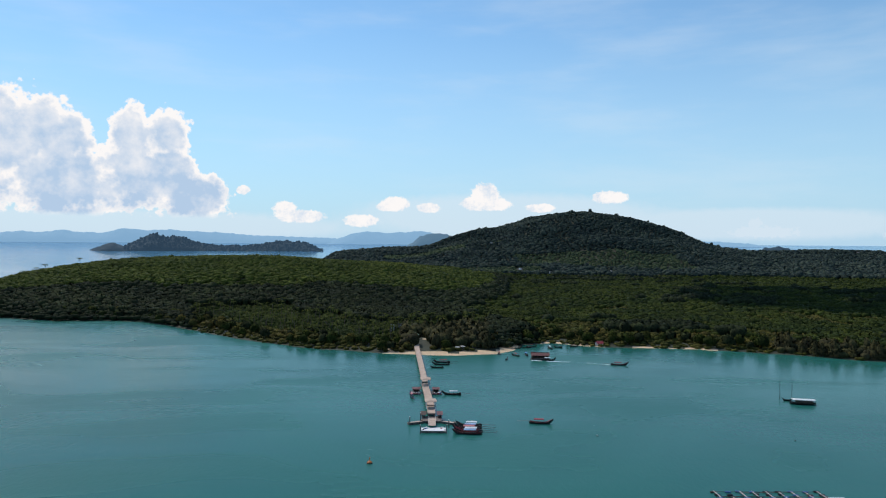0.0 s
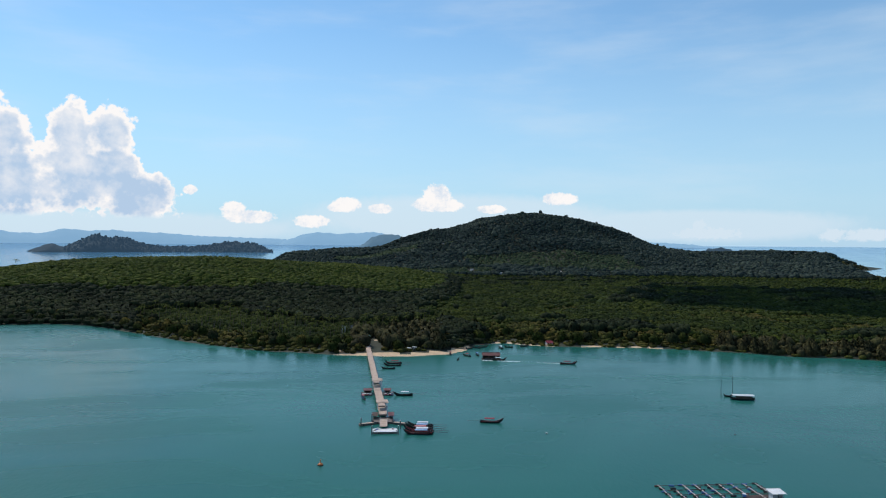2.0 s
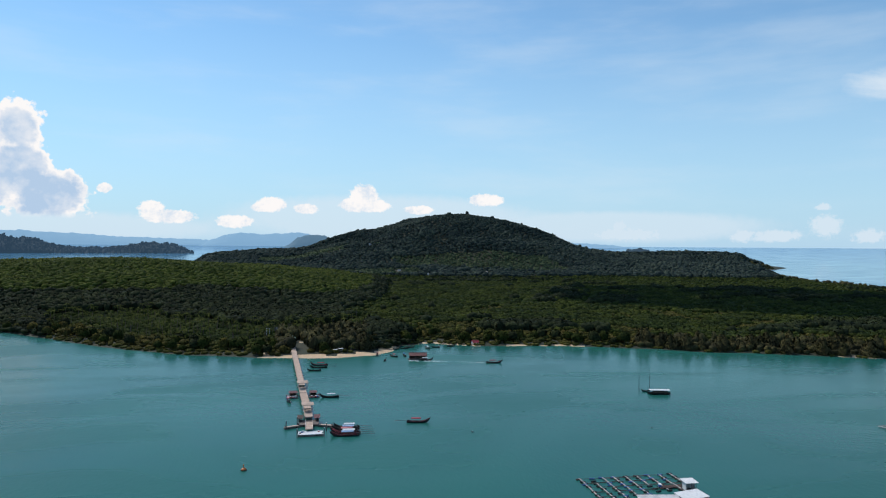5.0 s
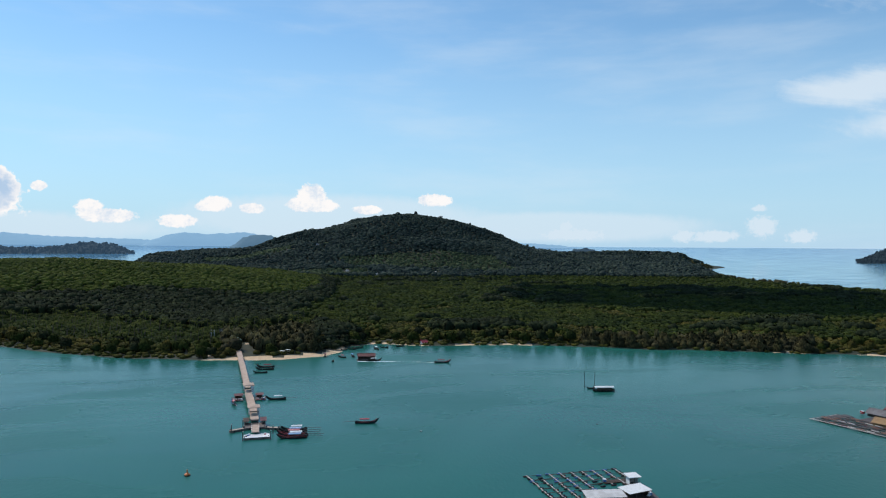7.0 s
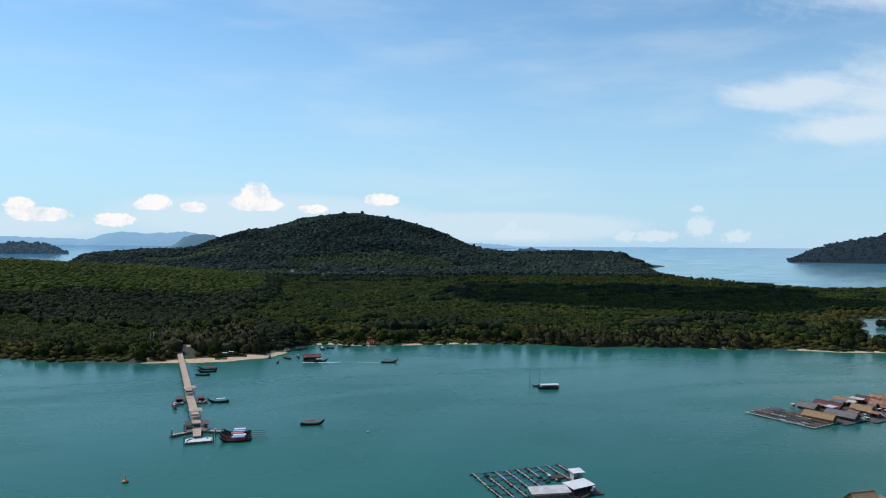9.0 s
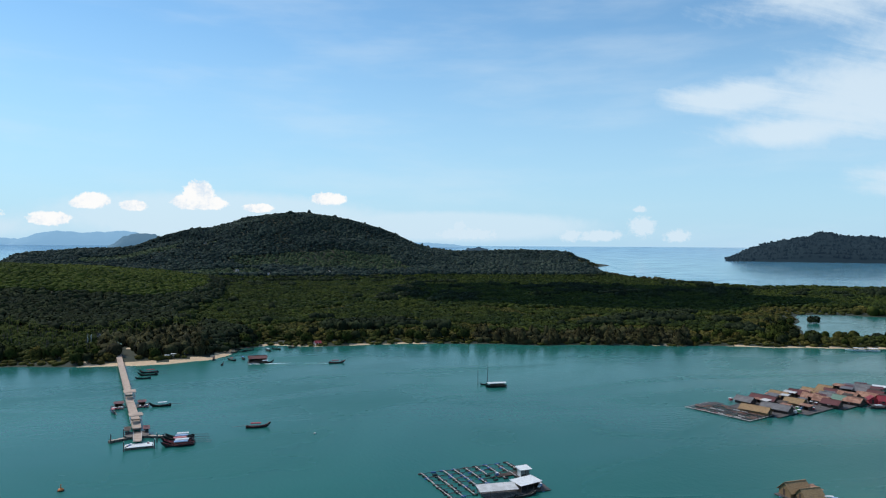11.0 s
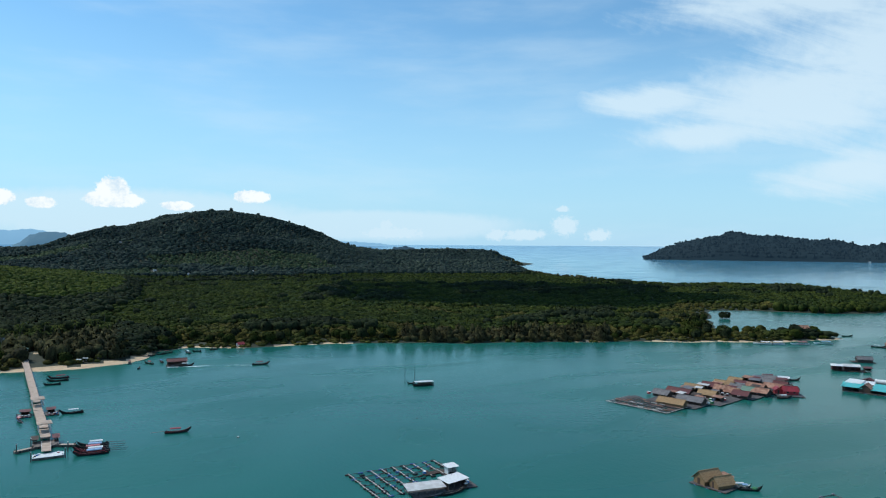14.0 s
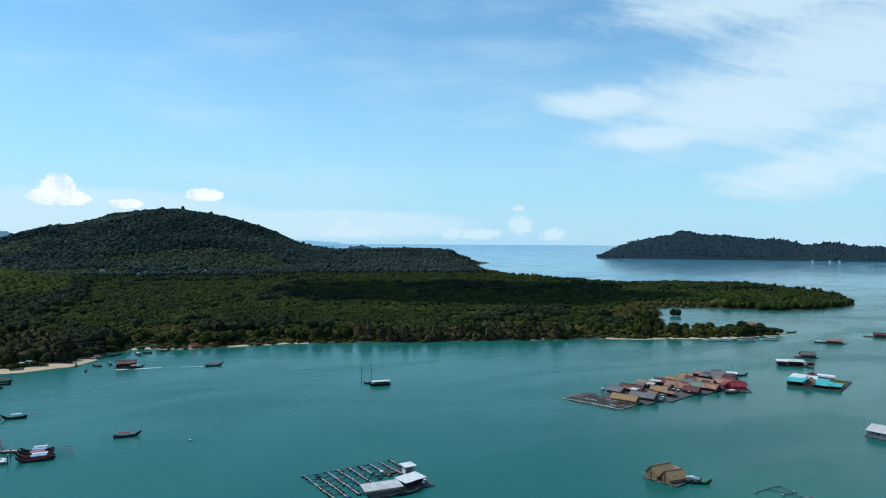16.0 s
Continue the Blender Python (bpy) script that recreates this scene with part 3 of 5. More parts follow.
SIZES = {1: (4.7, 5.6, 4.2), 2: (4.1, 3.6, 6.0), 3: (3.7, 3.6, 2.6), 4: (3.3, 3.5, 0.8), 5: (5.6, 5.4, 4.8), 6: (4.4, 3.6, 3.5), 7: (4.0, 8.0, 1.5), 8: (3.2, 3.4, 0.2)}
WOODS = {1: ("broadleaf_forest", "dense dark green broadleaf forest, shade put into its leaf colour", M_SHADED_DARKWOOD), 2: ("rubber_plantation", "even canopy of yellow-green plantation trees", M_RUBBER),
         3: ("mangrove_forest", "low dense green mangrove forest on flat ground", M_MANGROVE), 4: ("shore_scrub", "olive and brownish bushes behind the shore", M_OLIVE),
         5: ("hill_forest", "dark green forest covering the hill, bluish haze put into its colour", M_HILL_HAZED), 6: ("orchard", "paler green orchard on the lower slope", M_ORCHARD),
         7: ("coastal_pines", "grey-brown feathery coastal pines", M_CASUARINA), 8: ("undergrowth", "green bushes under the palms", M_MANGROVE)}
for (r0, r1, gap, kinds, swell) in ((380, 820, 5.4, NEAR, 1.08), (820, 1320, 7.6, MID, 1.30), (1320, 2700, 10.8, FAR, 1.42)):
    fx, fy = jittered(gap, r0, r1, -39, 70)
    zone, fz, fd, fr, faz = zone_of(fx, fy)
    for k, (wide, tall, lift) in SIZES.items():
        m = zone == k
        if not m.any():
            continue
        n = int(m.sum())
        u = rng.uniform(0.72, 1.3, n) * swell * (1 + 0.25 * (rng.uniform(size=n) > 0.93))
        tall_u = rng.uniform(0.75, 1.3, n) * tall * (1 + 0.3 * (rng.uniform(size=n) > 0.94))
        tall_u = np.where((rng.uniform(size=n) > 0.94) & (k == 5), tall_u * 1.6, tall_u)
        bumpy = value_noise(fx[m], fy[m], 45, 33)
        tall_u = tall_u * (1 + (0.45 if k == 5 else 0.22) * bumpy)
        u = u * (1 + (0.3 if k == 5 else 0.1) * bumpy)
        tall_u = np.where((faz[m] > 54) & (fr[m] > 850), tall_u * 1.5, tall_u)
        edge = np.clip(fd[m] / 26, np.where((faz[m] > 54) & (fr[m] > 850), 0.9, 0.5), 1)
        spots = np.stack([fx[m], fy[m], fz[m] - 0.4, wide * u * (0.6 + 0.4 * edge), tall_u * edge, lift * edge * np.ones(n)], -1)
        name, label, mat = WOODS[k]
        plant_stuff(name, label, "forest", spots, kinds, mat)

# trees on the two islands across the water, with the same emissive haze
for woods, mat, n, wide in ((FAR_WOODS, M_HAZED_ISLAND, 3000, 9.0), (NEAR_WOODS, M_HAZED_NEAR_ISLAND, 6000, 9.0)):
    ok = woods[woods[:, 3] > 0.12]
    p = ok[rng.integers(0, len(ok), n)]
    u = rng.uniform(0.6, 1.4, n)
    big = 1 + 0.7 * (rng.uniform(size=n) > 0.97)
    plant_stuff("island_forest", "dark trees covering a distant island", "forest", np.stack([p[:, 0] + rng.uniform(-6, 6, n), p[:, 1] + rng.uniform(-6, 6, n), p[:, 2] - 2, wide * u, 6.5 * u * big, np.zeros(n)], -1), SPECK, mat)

# ---- building kit ----
def part(name, bm, mat, parent=None, label="", smooth=False):
    """Links a bmesh as one mesh object under a thing or a part."""
    me = bpy.data.meshes.new(name)
    bmesh.ops.recalc_face_normals(bm, faces=bm.faces)
    bm.to_mesh(me)
    bm.free()
    for m in mat if isinstance(mat, (list, tuple)) else (mat,):
        me.materials.append(m)
    if smooth:
        me.polygons.foreach_set("use_smooth", np.ones(len(me.polygons), bool))
    ob = new(name, me)
    if parent is not None:
        ob.parent = parent
    if label:
        ob["label"] = label
    return ob


def thing(name, m, label, category, group=""):
    """An Empty at the base of a thing."""
    ob = new(name)
    ob.empty_display_size = 0.5
    ob.matrix_world = m
    return tagged(ob, label, category, group)


def box(bm, x, y, z, sx, sy, sz, turn=0.0, tilt=0.0):
    """A box by its centre and sizes, turned about the upright and then tilted about its own length."""
    m = Matrix.Translation((x, y, z)) @ Matrix.Rotation(radians(turn), 4, "Z") @ Matrix.Rotation(radians(tilt), 4, "Y") @ Matrix.Diagonal((sx, sy, sz, 1))
    bmesh.ops.create_cube(bm, size=1.0, matrix=m)
    return bm


def rod(bm, p, q, r, seg=8, r2=None):
    """A round bar from p to q."""
    p, q = Vector(p), Vector(q)
    d = q - p
    m = Matrix.Translation((p + q) / 2) @ d.to_track_quat("Z", "Y").to_matrix().to_4x4()
    bmesh.ops.create_cone(bm, cap_ends=True, segments=seg, radius1=r, radius2=r if r2 is None else r2, depth=d.length, matrix=m)
    return bm


def tube(bm, pts, r):
    """One bent square bar through the points."""
    rows = [[bm.verts.new((x, y + dy * r, z + dz * r)) for dy, dz in ((-1, -1), (1, -1), (1, 1), (-1, 1))] for x, y, z in pts]
    for a, b in zip(rows, rows[1:]):
        for k in range(4):
            bm.faces.new((a[k], a[(k + 1) % 4], b[(k + 1) % 4], b[k]))
    bm.faces.new(rows[0])
    bm.faces.new(rows[-1])
    return bm


def ball(bm, x, y, z, r, sz=1.0):
    bmesh.ops.create_icosphere(bm, subdivisions=2, radius=r, matrix=Matrix.Translation((x, y, z)) @ Matrix.Diagonal((1, 1, sz, 1)))
    return bm


def sheet(bm, corners, thick):
    """A slab on four corners."""
    c = [Vector(v) for v in corners]
    nrm = (c[1] - c[0]).cross(c[3] - c[0]).normalized() * thick
    lo = [bm.verts.new(v) for v in c]
    hi = [bm.verts.new(v + nrm) for v in c]
    bm.faces.new(lo[::-1])
    bm.faces.new(hi)
    for i in range(4):
        bm.faces.new((lo[i], lo[(i + 1) % 4], hi[(i + 1) % 4], hi[i]))
    return bm


def ribbed(bm, corners, ribs, depth):
    """A corrugated sheet on four corners, the ribs running from the first to the second corner."""
    a, b, c, d = [Vector(v) for v in corners]
    nrm = (b - a).cross(d - a).normalized()
    rows = []
    for i in range(ribs * 2 + 1):
        s = i / (ribs * 2)
        up = nrm * (depth if i % 2 else 0.0)
        rows.append([bm.verts.new(a.lerp(d, s) + up), bm.verts.new(b.lerp(c, s) + up)])
    for p, q in zip(rows, rows[1:]):
        bm.faces.new((p[0], p[1], q[1], q[0]))
    ext = bmesh.ops.extrude_face_region(bm, geom=list({f for r in rows for v in r for f in v.link_faces}))
    bmesh.ops.translate(bm, vec=-nrm * 0.05, verts=[v for v in ext["geom"] if isinstance(v, bmesh.types.BMVert)])
    return bm


def paint(name, c, rough=0.55, wear=0.65, **kw):
    return material(name, c, tuple(v * wear for v in c), rough, 1.3, bump=0.004, **kw)


M_CONCRETE = material("pier_concrete", (0.50, 0.38, 0.30), (0.36, 0.26, 0.20), 0.85, 0.5, bump=0.01)
M_CONCRETE_DARK = material("stained_concrete", (0.18, 0.15, 0.13), (0.09, 0.08, 0.07), 0.9, 0.8, bump=0.01)
M_WHITE = paint("white_paint", (0.76, 0.76, 0.75), wear=0.8)
M_RED = paint("red_paint", (0.42, 0.035, 0.045))
M_PINK = paint("salmon_paint", (0.62, 0.20, 0.20))
M_BLUE = paint("blue_paint", (0.08, 0.22, 0.50))
M_PALEBLUE = paint("pale_blue_tarp", (0.35, 0.50, 0.72), 0.7)
M_GREEN = paint("green_paint", (0.05, 0.22, 0.08))
M_GREENTIN = paint("green_roof", (0.16, 0.27, 0.20), 0.6)
M_HULL = material("tarred_wood", (0.007, 0.006, 0.007), (0.016, 0.013, 0.012), 0.55, 1.2, stretch=(0.3, 2, 2), bump=0.01)
M_WOOD = material("grey_wood", (0.20, 0.165, 0.14), (0.11, 0.085, 0.075), 0.85, 1.0, stretch=(0.4, 2, 2), bump=0.01)
M_BROWN = material("brown_wood", (0.085, 0.048, 0.032), (0.045, 0.028, 0.022), 0.8, 1.0, bump=0.01)
M_PLANK = material("weathered_plank", (0.15, 0.13, 0.125), (0.052, 0.045, 0.045), 0.85, 1.2, random_piece=0.25, bump=0.008)
M_BAMBOO = material("bamboo_wall", (0.26, 0.16, 0.075), (0.16, 0.095, 0.045), 0.8, 1.5, stretch=(3, 3, 0.5), bump=0.02)
M_STRAW = material("thatch", (0.38, 0.245, 0.125), (0.23, 0.14, 0.07), 0.95, 1.1, stretch=(1, 3, 3), bump=0.05)
M_RUST = material("rusted_tin", (0.16, 0.055, 0.034), (0.40, 0.22, 0.145), 0.75, 0.6, bump=0.01)
# wood colour darkened to hold the shade on walls below the eaves
M_SHADED_SHACK = material("shaded_shack_wood", (0.040, 0.028, 0.023), (0.075, 0.055, 0.045), 0.85, 0.9, bump=0.01)
M_MAROON = material("maroon_tin", (0.075, 0.014, 0.018), (0.12, 0.030, 0.028), 0.65, 0.6, bump=0.01)
M_GREYTIN = material("grey_tin", (0.20, 0.19, 0.19), (0.11, 0.10, 0.10), 0.5, 0.6, metal=0.2, bump=0.01)
M_PALETIN = material("pale_tin", (0.66, 0.64, 0.62), (0.46, 0.43, 0.40), 0.45, 0.5, metal=0.1, bump=0.01)
M_TEAL = material("teal_tin", (0.05, 0.46, 0.46), (0.10, 0.36, 0.36), 0.5, 0.6, bump=0.01)
M_BRIGHTRED = material("bright_red_tin", (0.30, 0.018, 0.030), (0.18, 0.014, 0.02), 0.5, 0.6, bump=0.01)
M_DRUM = paint("blue_drum", (0.06, 0.15, 0.34), 0.5)
M_BLACK = paint("black_rubber", (0.02, 0.02, 0.022), 0.7)
M_METAL = material("worn_steel", (0.30, 0.30, 0.31), (0.18, 0.16, 0.15), 0.4, 2.0, metal=0.8)
M_GLASS_DARK = material("dark_window", (0.015, 0.02, 0.025), (0.03, 0.035, 0.04), 0.12, 1.0)
M_ORANGE = paint("orange_buoy", (0.72, 0.20, 0.035))
M_NET = material("wet_net", (0.006, 0.055, 0.050), (0.010, 0.035, 0.032), 0.25, 2.0)
M_PALEWOOD = material("bleached_wood", (0.46, 0.43, 0.40), (0.28, 0.25, 0.23), 0.8, 1.5, stretch=(2, 0.4, 2), bump=0.01)
M_GRASSMAT = leaf_material("raft_grass", (0.11, 0.13, 0.035), (0.075, 0.10, 0.03), 0.4)
M_CLOUD = material("cloud_white", (0.85, 0.86, 0.88), (0.80, 0.81, 0.84), 1.0, 0.01, specular=0.0)
M_FOAM = material("foam", (0.80, 0.86, 0.87), (0.45, 0.62, 0.64), 0.9, 0.35, bump=0.02)


# ---- boats ----
def hull_mesh(length, beam, prow, free=0.55, stations=15):
    """A lofted wooden hull, bow towards +x: outer skin, inner skin and floor."""
    bm = bmesh.new()
    rows = []
    for i in range(stations):
        s = i / (stations - 1)
        x = (s - 0.5) * length
        w = beam / 2 * (math.sin(math.pi * min(1, 0.22 + 0.78 * s)) ** 0.7 if s > 0 else 0.75)
        w = max(w, 0.05)
        top = free + 0.18 * (1 - s) ** 2 + prow * max(0, (s - 0.55) / 0.45) ** 2.4
        keel = -0.35 + (prow * 0.8 + 0.35) * max(0, (s - 0.72) / 0.28) ** 2.2
        rows.append([bm.verts.new(v) for v in ((x, -w, top), (x, -w * 0.86, (top + keel) * 0.45), (x, 0, keel), (x, w * 0.86, (top + keel) * 0.45), (x, w, top),
                                              (x, w * 0.86, top), (x, w * 0.7, max(keel + 0.12, 0.12)), (x, -w * 0.7, max(keel + 0.12, 0.12)), (x, -w * 0.86, top))])
    n = 9
    for a, b in zip(rows, rows[1:]):
        for k in range(n):
            bm.faces.new((a[k], a[(k + 1) % n], b[(k + 1) % n], b[k]))
    bm.faces.new(rows[0])
    bm.faces.new(rows[-1][::-1])
    return bm


def arch(bm, x0, x1, half, z, rise, thick=0.06, seg=6):
    """A curved awning."""
    rows = []
    for k in range(seg + 1):
        a = math.pi * k / seg
        y, h = -half * math.cos(a), z + rise * math.sin(a)
        rows.append([bm.verts.new(v) for v in ((x0, y, h), (x1, y, h), (x1, y, h + thick), (x0, y, h + thick))])
    for p, q in zip(rows, rows[1:]):
        for k in range(4):
            bm.faces.new((p[k], p[(k + 1) % 4], q[(k + 1) % 4], q[k]))
    bm.faces.new(rows[0])
    bm.faces.new(rows[-1])
    return bm


def longtail_boat(m, length, canopy, label, group="", rail=None, cabin=(-0.30, 0.12), tail=True, prow=1.7):
    boat = thing("longtail_boat", m, label, "boat", group)
    beam = length * 0.17
    part("hull", hull_mesh(length, beam, prow), M_HULL, boat)
    for side in (-1, 1):
        pts = []
        for i in range(9):
            s = 0.04 + i * 0.115
            w = beam / 2 * math.sin(math.pi * min(1, 0.22 + 0.78 * s)) ** 0.7
            pts.append(((s - 0.5) * length, side * w, 0.60 + 0.18 * (1 - s) ** 2 + prow * max(0, (s - 0.55) / 0.45) ** 2.4))
        part("gunwale", tube(bmesh.new(), pts, 0.05), rail or M_BROWN, boat, "painted rail")
    part("stem_post", rod(bmesh.new(), (length * 0.485, 0, prow * 0.72), (length * 0.545, 0, prow + 1.05), 0.09, 6, 0.05), M_HULL, boat)
    for k in range(3):
        part("thwart", box(bmesh.new(), length * (0.16 + 0.08 * k), 0, 0.52 + 0.1 * k, 0.28, beam * 0.72, 0.06), M_WOOD, boat)
    if canopy:
        x0, x1 = cabin[0] * length, cabin[1] * length
        part("canopy", arch(bmesh.new(), x0, x1, beam * 0.47, 1.75, 0.32), canopy, boat, "curved awning")
        for x in (x0 + 0.15, (x0 + x1) / 2, x1 - 0.15):
            for side in (-1, 1):
                part("post", rod(bmesh.new(), (x, side * beam * 0.45, 0.5), (x, side * beam * 0.45, 1.77), 0.04, 6), M_WOOD, boat)
        part("bench", box(bmesh.new(), (x0 + x1) / 2, 0, 0.55, (x1 - x0) * 0.8, beam * 0.5, 0.25), M_BROWN, boat)
    eng = box(bmesh.new(), -length * 0.43, 0, 1.02, 0.8, 0.45, 0.45)
    bmesh.ops.bevel(eng, geom=eng.edges[:], offset=0.06, segments=1, affect="EDGES")
    engine = part("engine", eng, M_BLACK, boat)
    part("exhaust", rod(bmesh.new(), (-length * 0.43, 0.2, 1.1), (-length * 0.40, 0.25, 1.75), 0.05, 6), M_METAL, engine)
    part("engine_stand", rod(bmesh.new(), (-length * 0.43, 0, 0.3), (-length * 0.43, 0, 0.85), 0.09, 6), M_METAL, boat)
    if tail:
        part("propeller_shaft", rod(bmesh.new(), (-length * 0.45, 0, 1.05), (-length * 1.02, 0.3, 0.75), 0.085, 6), M_METAL, boat, "long steel propeller shaft")
        part("tiller", rod(bmesh.new(), (-length * 0.42, 0, 1.2), (-length * 0.30, 0.15, 1.45), 0.035, 6), M_METAL, boat)
    return boat


def at(x, y, turn=0.0, z=0.0, lean=0.0):
    return pose(x, y, z, lean, 0, turn)


def speedboat(m, length, canopy, label, group, trim=None):
    boat = thing("speedboat", m, label, "boat", group)
    part("hull", hull_mesh(length, length * 0.24, 0.55, 0.95), M_WHITE, boat)
    part("stripe", box(bmesh.new(), -length * 0.1, 0, 0.55, length * 0.5, length * 0.235, 0.12), trim or M_BLUE, boat)
    part("canopy", arch(bmesh.new(), -length * 0.38, length * 0.12, length * 0.105, 2.35, 0.22), canopy, boat)
    for x in (-0.36, -0.13, 0.10):
        for side in (-1, 1):
            part("post", rod(bmesh.new(), (x * length, side * length * 0.10, 0.8), (x * length, side * length * 0.10, 2.38), 0.05, 6), M_METAL, boat)
    part("windscreen", sheet(bmesh.new(), ((length * 0.12, -1, 1.0), (length * 0.12, 1, 1.0), (length * 0.07, 0.9, 1.75), (length * 0.07, -0.9, 1.75)), 0.04), M_GLASS_DARK, boat)
    for k in (-1, 0, 1):
        e = box(bmesh.new(), -length * 0.52, k * 0.6, 0.85, 0.55, 0.42, 0.85)
        bmesh.ops.bevel(e, geom=e.edges[:], offset=0.1, segments=2, affect="EDGES")
        part("outboard_motor", e, M_BLACK, boat)
    for k in range(4):
        part("seat", box(bmesh.new(), length * (-0.3 + k * 0.1), 0, 0.85, 0.4, length * 0.16, 0.4), M_PALEBLUE, boat)
    return boat


# ---- houses and rafts ----
def pierced(bm, xs, zs, y, thick):
    """One wall panel across y, with openings in its middle row at every second field."""
    grid = [[bm.verts.new((x, y - thick / 2, z)) for x in xs] for z in zs]
    faces = []
    for i in range(len(zs) - 1):
        for k in range(len(xs) - 1):
            if not (i == 1 and k % 2):
                faces.append(bm.faces.new((grid[i][k], grid[i][k + 1], grid[i + 1][k + 1], grid[i + 1][k])))
    ext = bmesh.ops.extrude_face_region(bm, geom=faces, use_keep_orig=True)
    bmesh.ops.translate(bm, vec=(0, thick, 0), verts=[v for v in ext["geom"] if isinstance(v, bmesh.types.BMVert)])


def gable_house(m, length, width, wall_h, rise, wall, roof, label, group="", base=0.5, ribs=0, eave=0.6, parent=None, doors=1, open_side=False):
    """A house with its ridge along x: four walls with openings, two roof slopes, ridge cap, posts."""
    house = thing("house", m, label, "house", group) if parent is None else parent
    L, Wd = length / 2, width / 2
    t = 0.12
    # long walls are built of panels round their openings
    for side in (-1, 1):
        y = side * (Wd - t / 2)
        bm = bmesh.new()
        if open_side and side < 0:
            box(bm, 0, y, base + 0.45, length, t, 0.9)
            for k in range(4):
                x = -L + 0.2 + k * (length - 0.4) / 3
                part("post", rod(bmesh.new(), (x, y, base + 0.9), (x, y, base + wall_h), 0.08, 6), M_WOOD, house)
        else:
            pierced(bm, (-L, -L * 0.45 - 0.55, -L * 0.45 + 0.55, L * 0.45 - 0.55, L * 0.45 + 0.55, L), (base, base + 0.9, base + min(1.75, wall_h - 0.1), base + wall_h), y, t)
        part("wall", bm, wall, house)
        if not (open_side and side < 0):
            for cx in (-L * 0.45, L * 0.45):
                win = part("window", box(bmesh.new(), cx, side * (Wd - t), base + 1.32, 1.06, 0.05, 0.82), M_GLASS_DARK, house)
                part("frame", box(box(bmesh.new(), cx, side * (Wd + 0.01), base + 0.9, 1.2, 0.06, 0.06), cx, side * (Wd + 0.01), base + 1.76, 1.2, 0.06, 0.06), M_WOOD, win)
    for end in (-1, 1):
        bm = bmesh.new()
        x = end * (L - t / 2)
        pts = [(-Wd + t, base), (Wd - t, base), (Wd - t, base + wall_h), (0, base + wall_h + rise * 0.97), (-Wd + t, base + wall_h)]
        lo = [bm.verts.new((x - t / 2, y, z)) for y, z in pts]
        hi = [bm.verts.new((x + t / 2, y, z)) for y, z in pts]
        bm.faces.new(lo)
        bm.faces.new(hi[::-1])
        for i in range(5):
            bm.faces.new((lo[i], lo[(i + 1) % 5], hi[(i + 1) % 5], hi[i]))
        part("wall", bm, wall, house)
        if doors:
            part("door", box(bmesh.new(), end * (L + 0.03), Wd * 0.1, base + 0.98, 0.06, 0.9, 1.96), M_BROWN, house)
    for side in (-1, 1):
        drop = rise * eave / Wd
        c = ((-L - eave * 0.7, side * (Wd + eave), base + wall_h - drop), (-L - eave * 0.7, 0, base + wall_h + rise), (L + eave * 0.7, 0, base + wall_h + rise), (L + eave * 0.7, side * (Wd + eave), base + wall_h - drop))
        if side > 0:
            c = (c[3], c[2], c[1], c[0])
        bm = ribbed(bmesh.new(), c, max(6, int(length / 0.55)), 0.07)
        part("roof_slope", bm, roof, house, smooth=False)
    part("ridge_cap", box(bmesh.new(), 0, 0, base + wall_h + rise + 0.08, length + eave * 1.4, 0.32, 0.09), roof, house)
    return house


def lean_shed(m, length, width, height, fall, roof, label, group="", posts=3, wall=None, base=0.4):
    """A shed with one roof slope on posts, partly walled."""
    shed = thing("shed", m, label, "shed", group)
    L, Wd = length / 2, width / 2
    for k in range(posts):
        x = -L + 0.2 + k * (length - 0.4) / (posts - 1)
        for side, h in ((-1, height - fall), (1, height)):
            part("post", rod(bmesh.new(), (x, side * (Wd - 0.15), base), (x, side * (Wd - 0.15), base + h), 0.08, 6), M_WOOD, shed)
    if wall:
        part("wall", box(bmesh.new(), 0, Wd - 0.3, base + height * 0.45, length - 0.5, 0.1, height * 0.9), wall, shed)
        part("wall", box(bmesh.new(), -L + 0.4, 0, base + height * 0.4, 0.1, width - 0.8, height * 0.8), wall, shed)
        part("wall", box(bmesh.new(), L - 0.4, 0, base + height * 0.4, 0.1, width - 0.8, height * 0.8), wall, shed)
    part("roof", ribbed(bmesh.new(), ((-L - 0.4, -Wd - 0.4, base + height - fall), (-L - 0.4, Wd + 0.4, base + height), (L + 0.4, Wd + 0.4, base + height), (L + 0.4, -Wd - 0.4, base + height - fall)),
                        max(6, int(length / 0.6)), 0.07), roof, shed)
    return shed


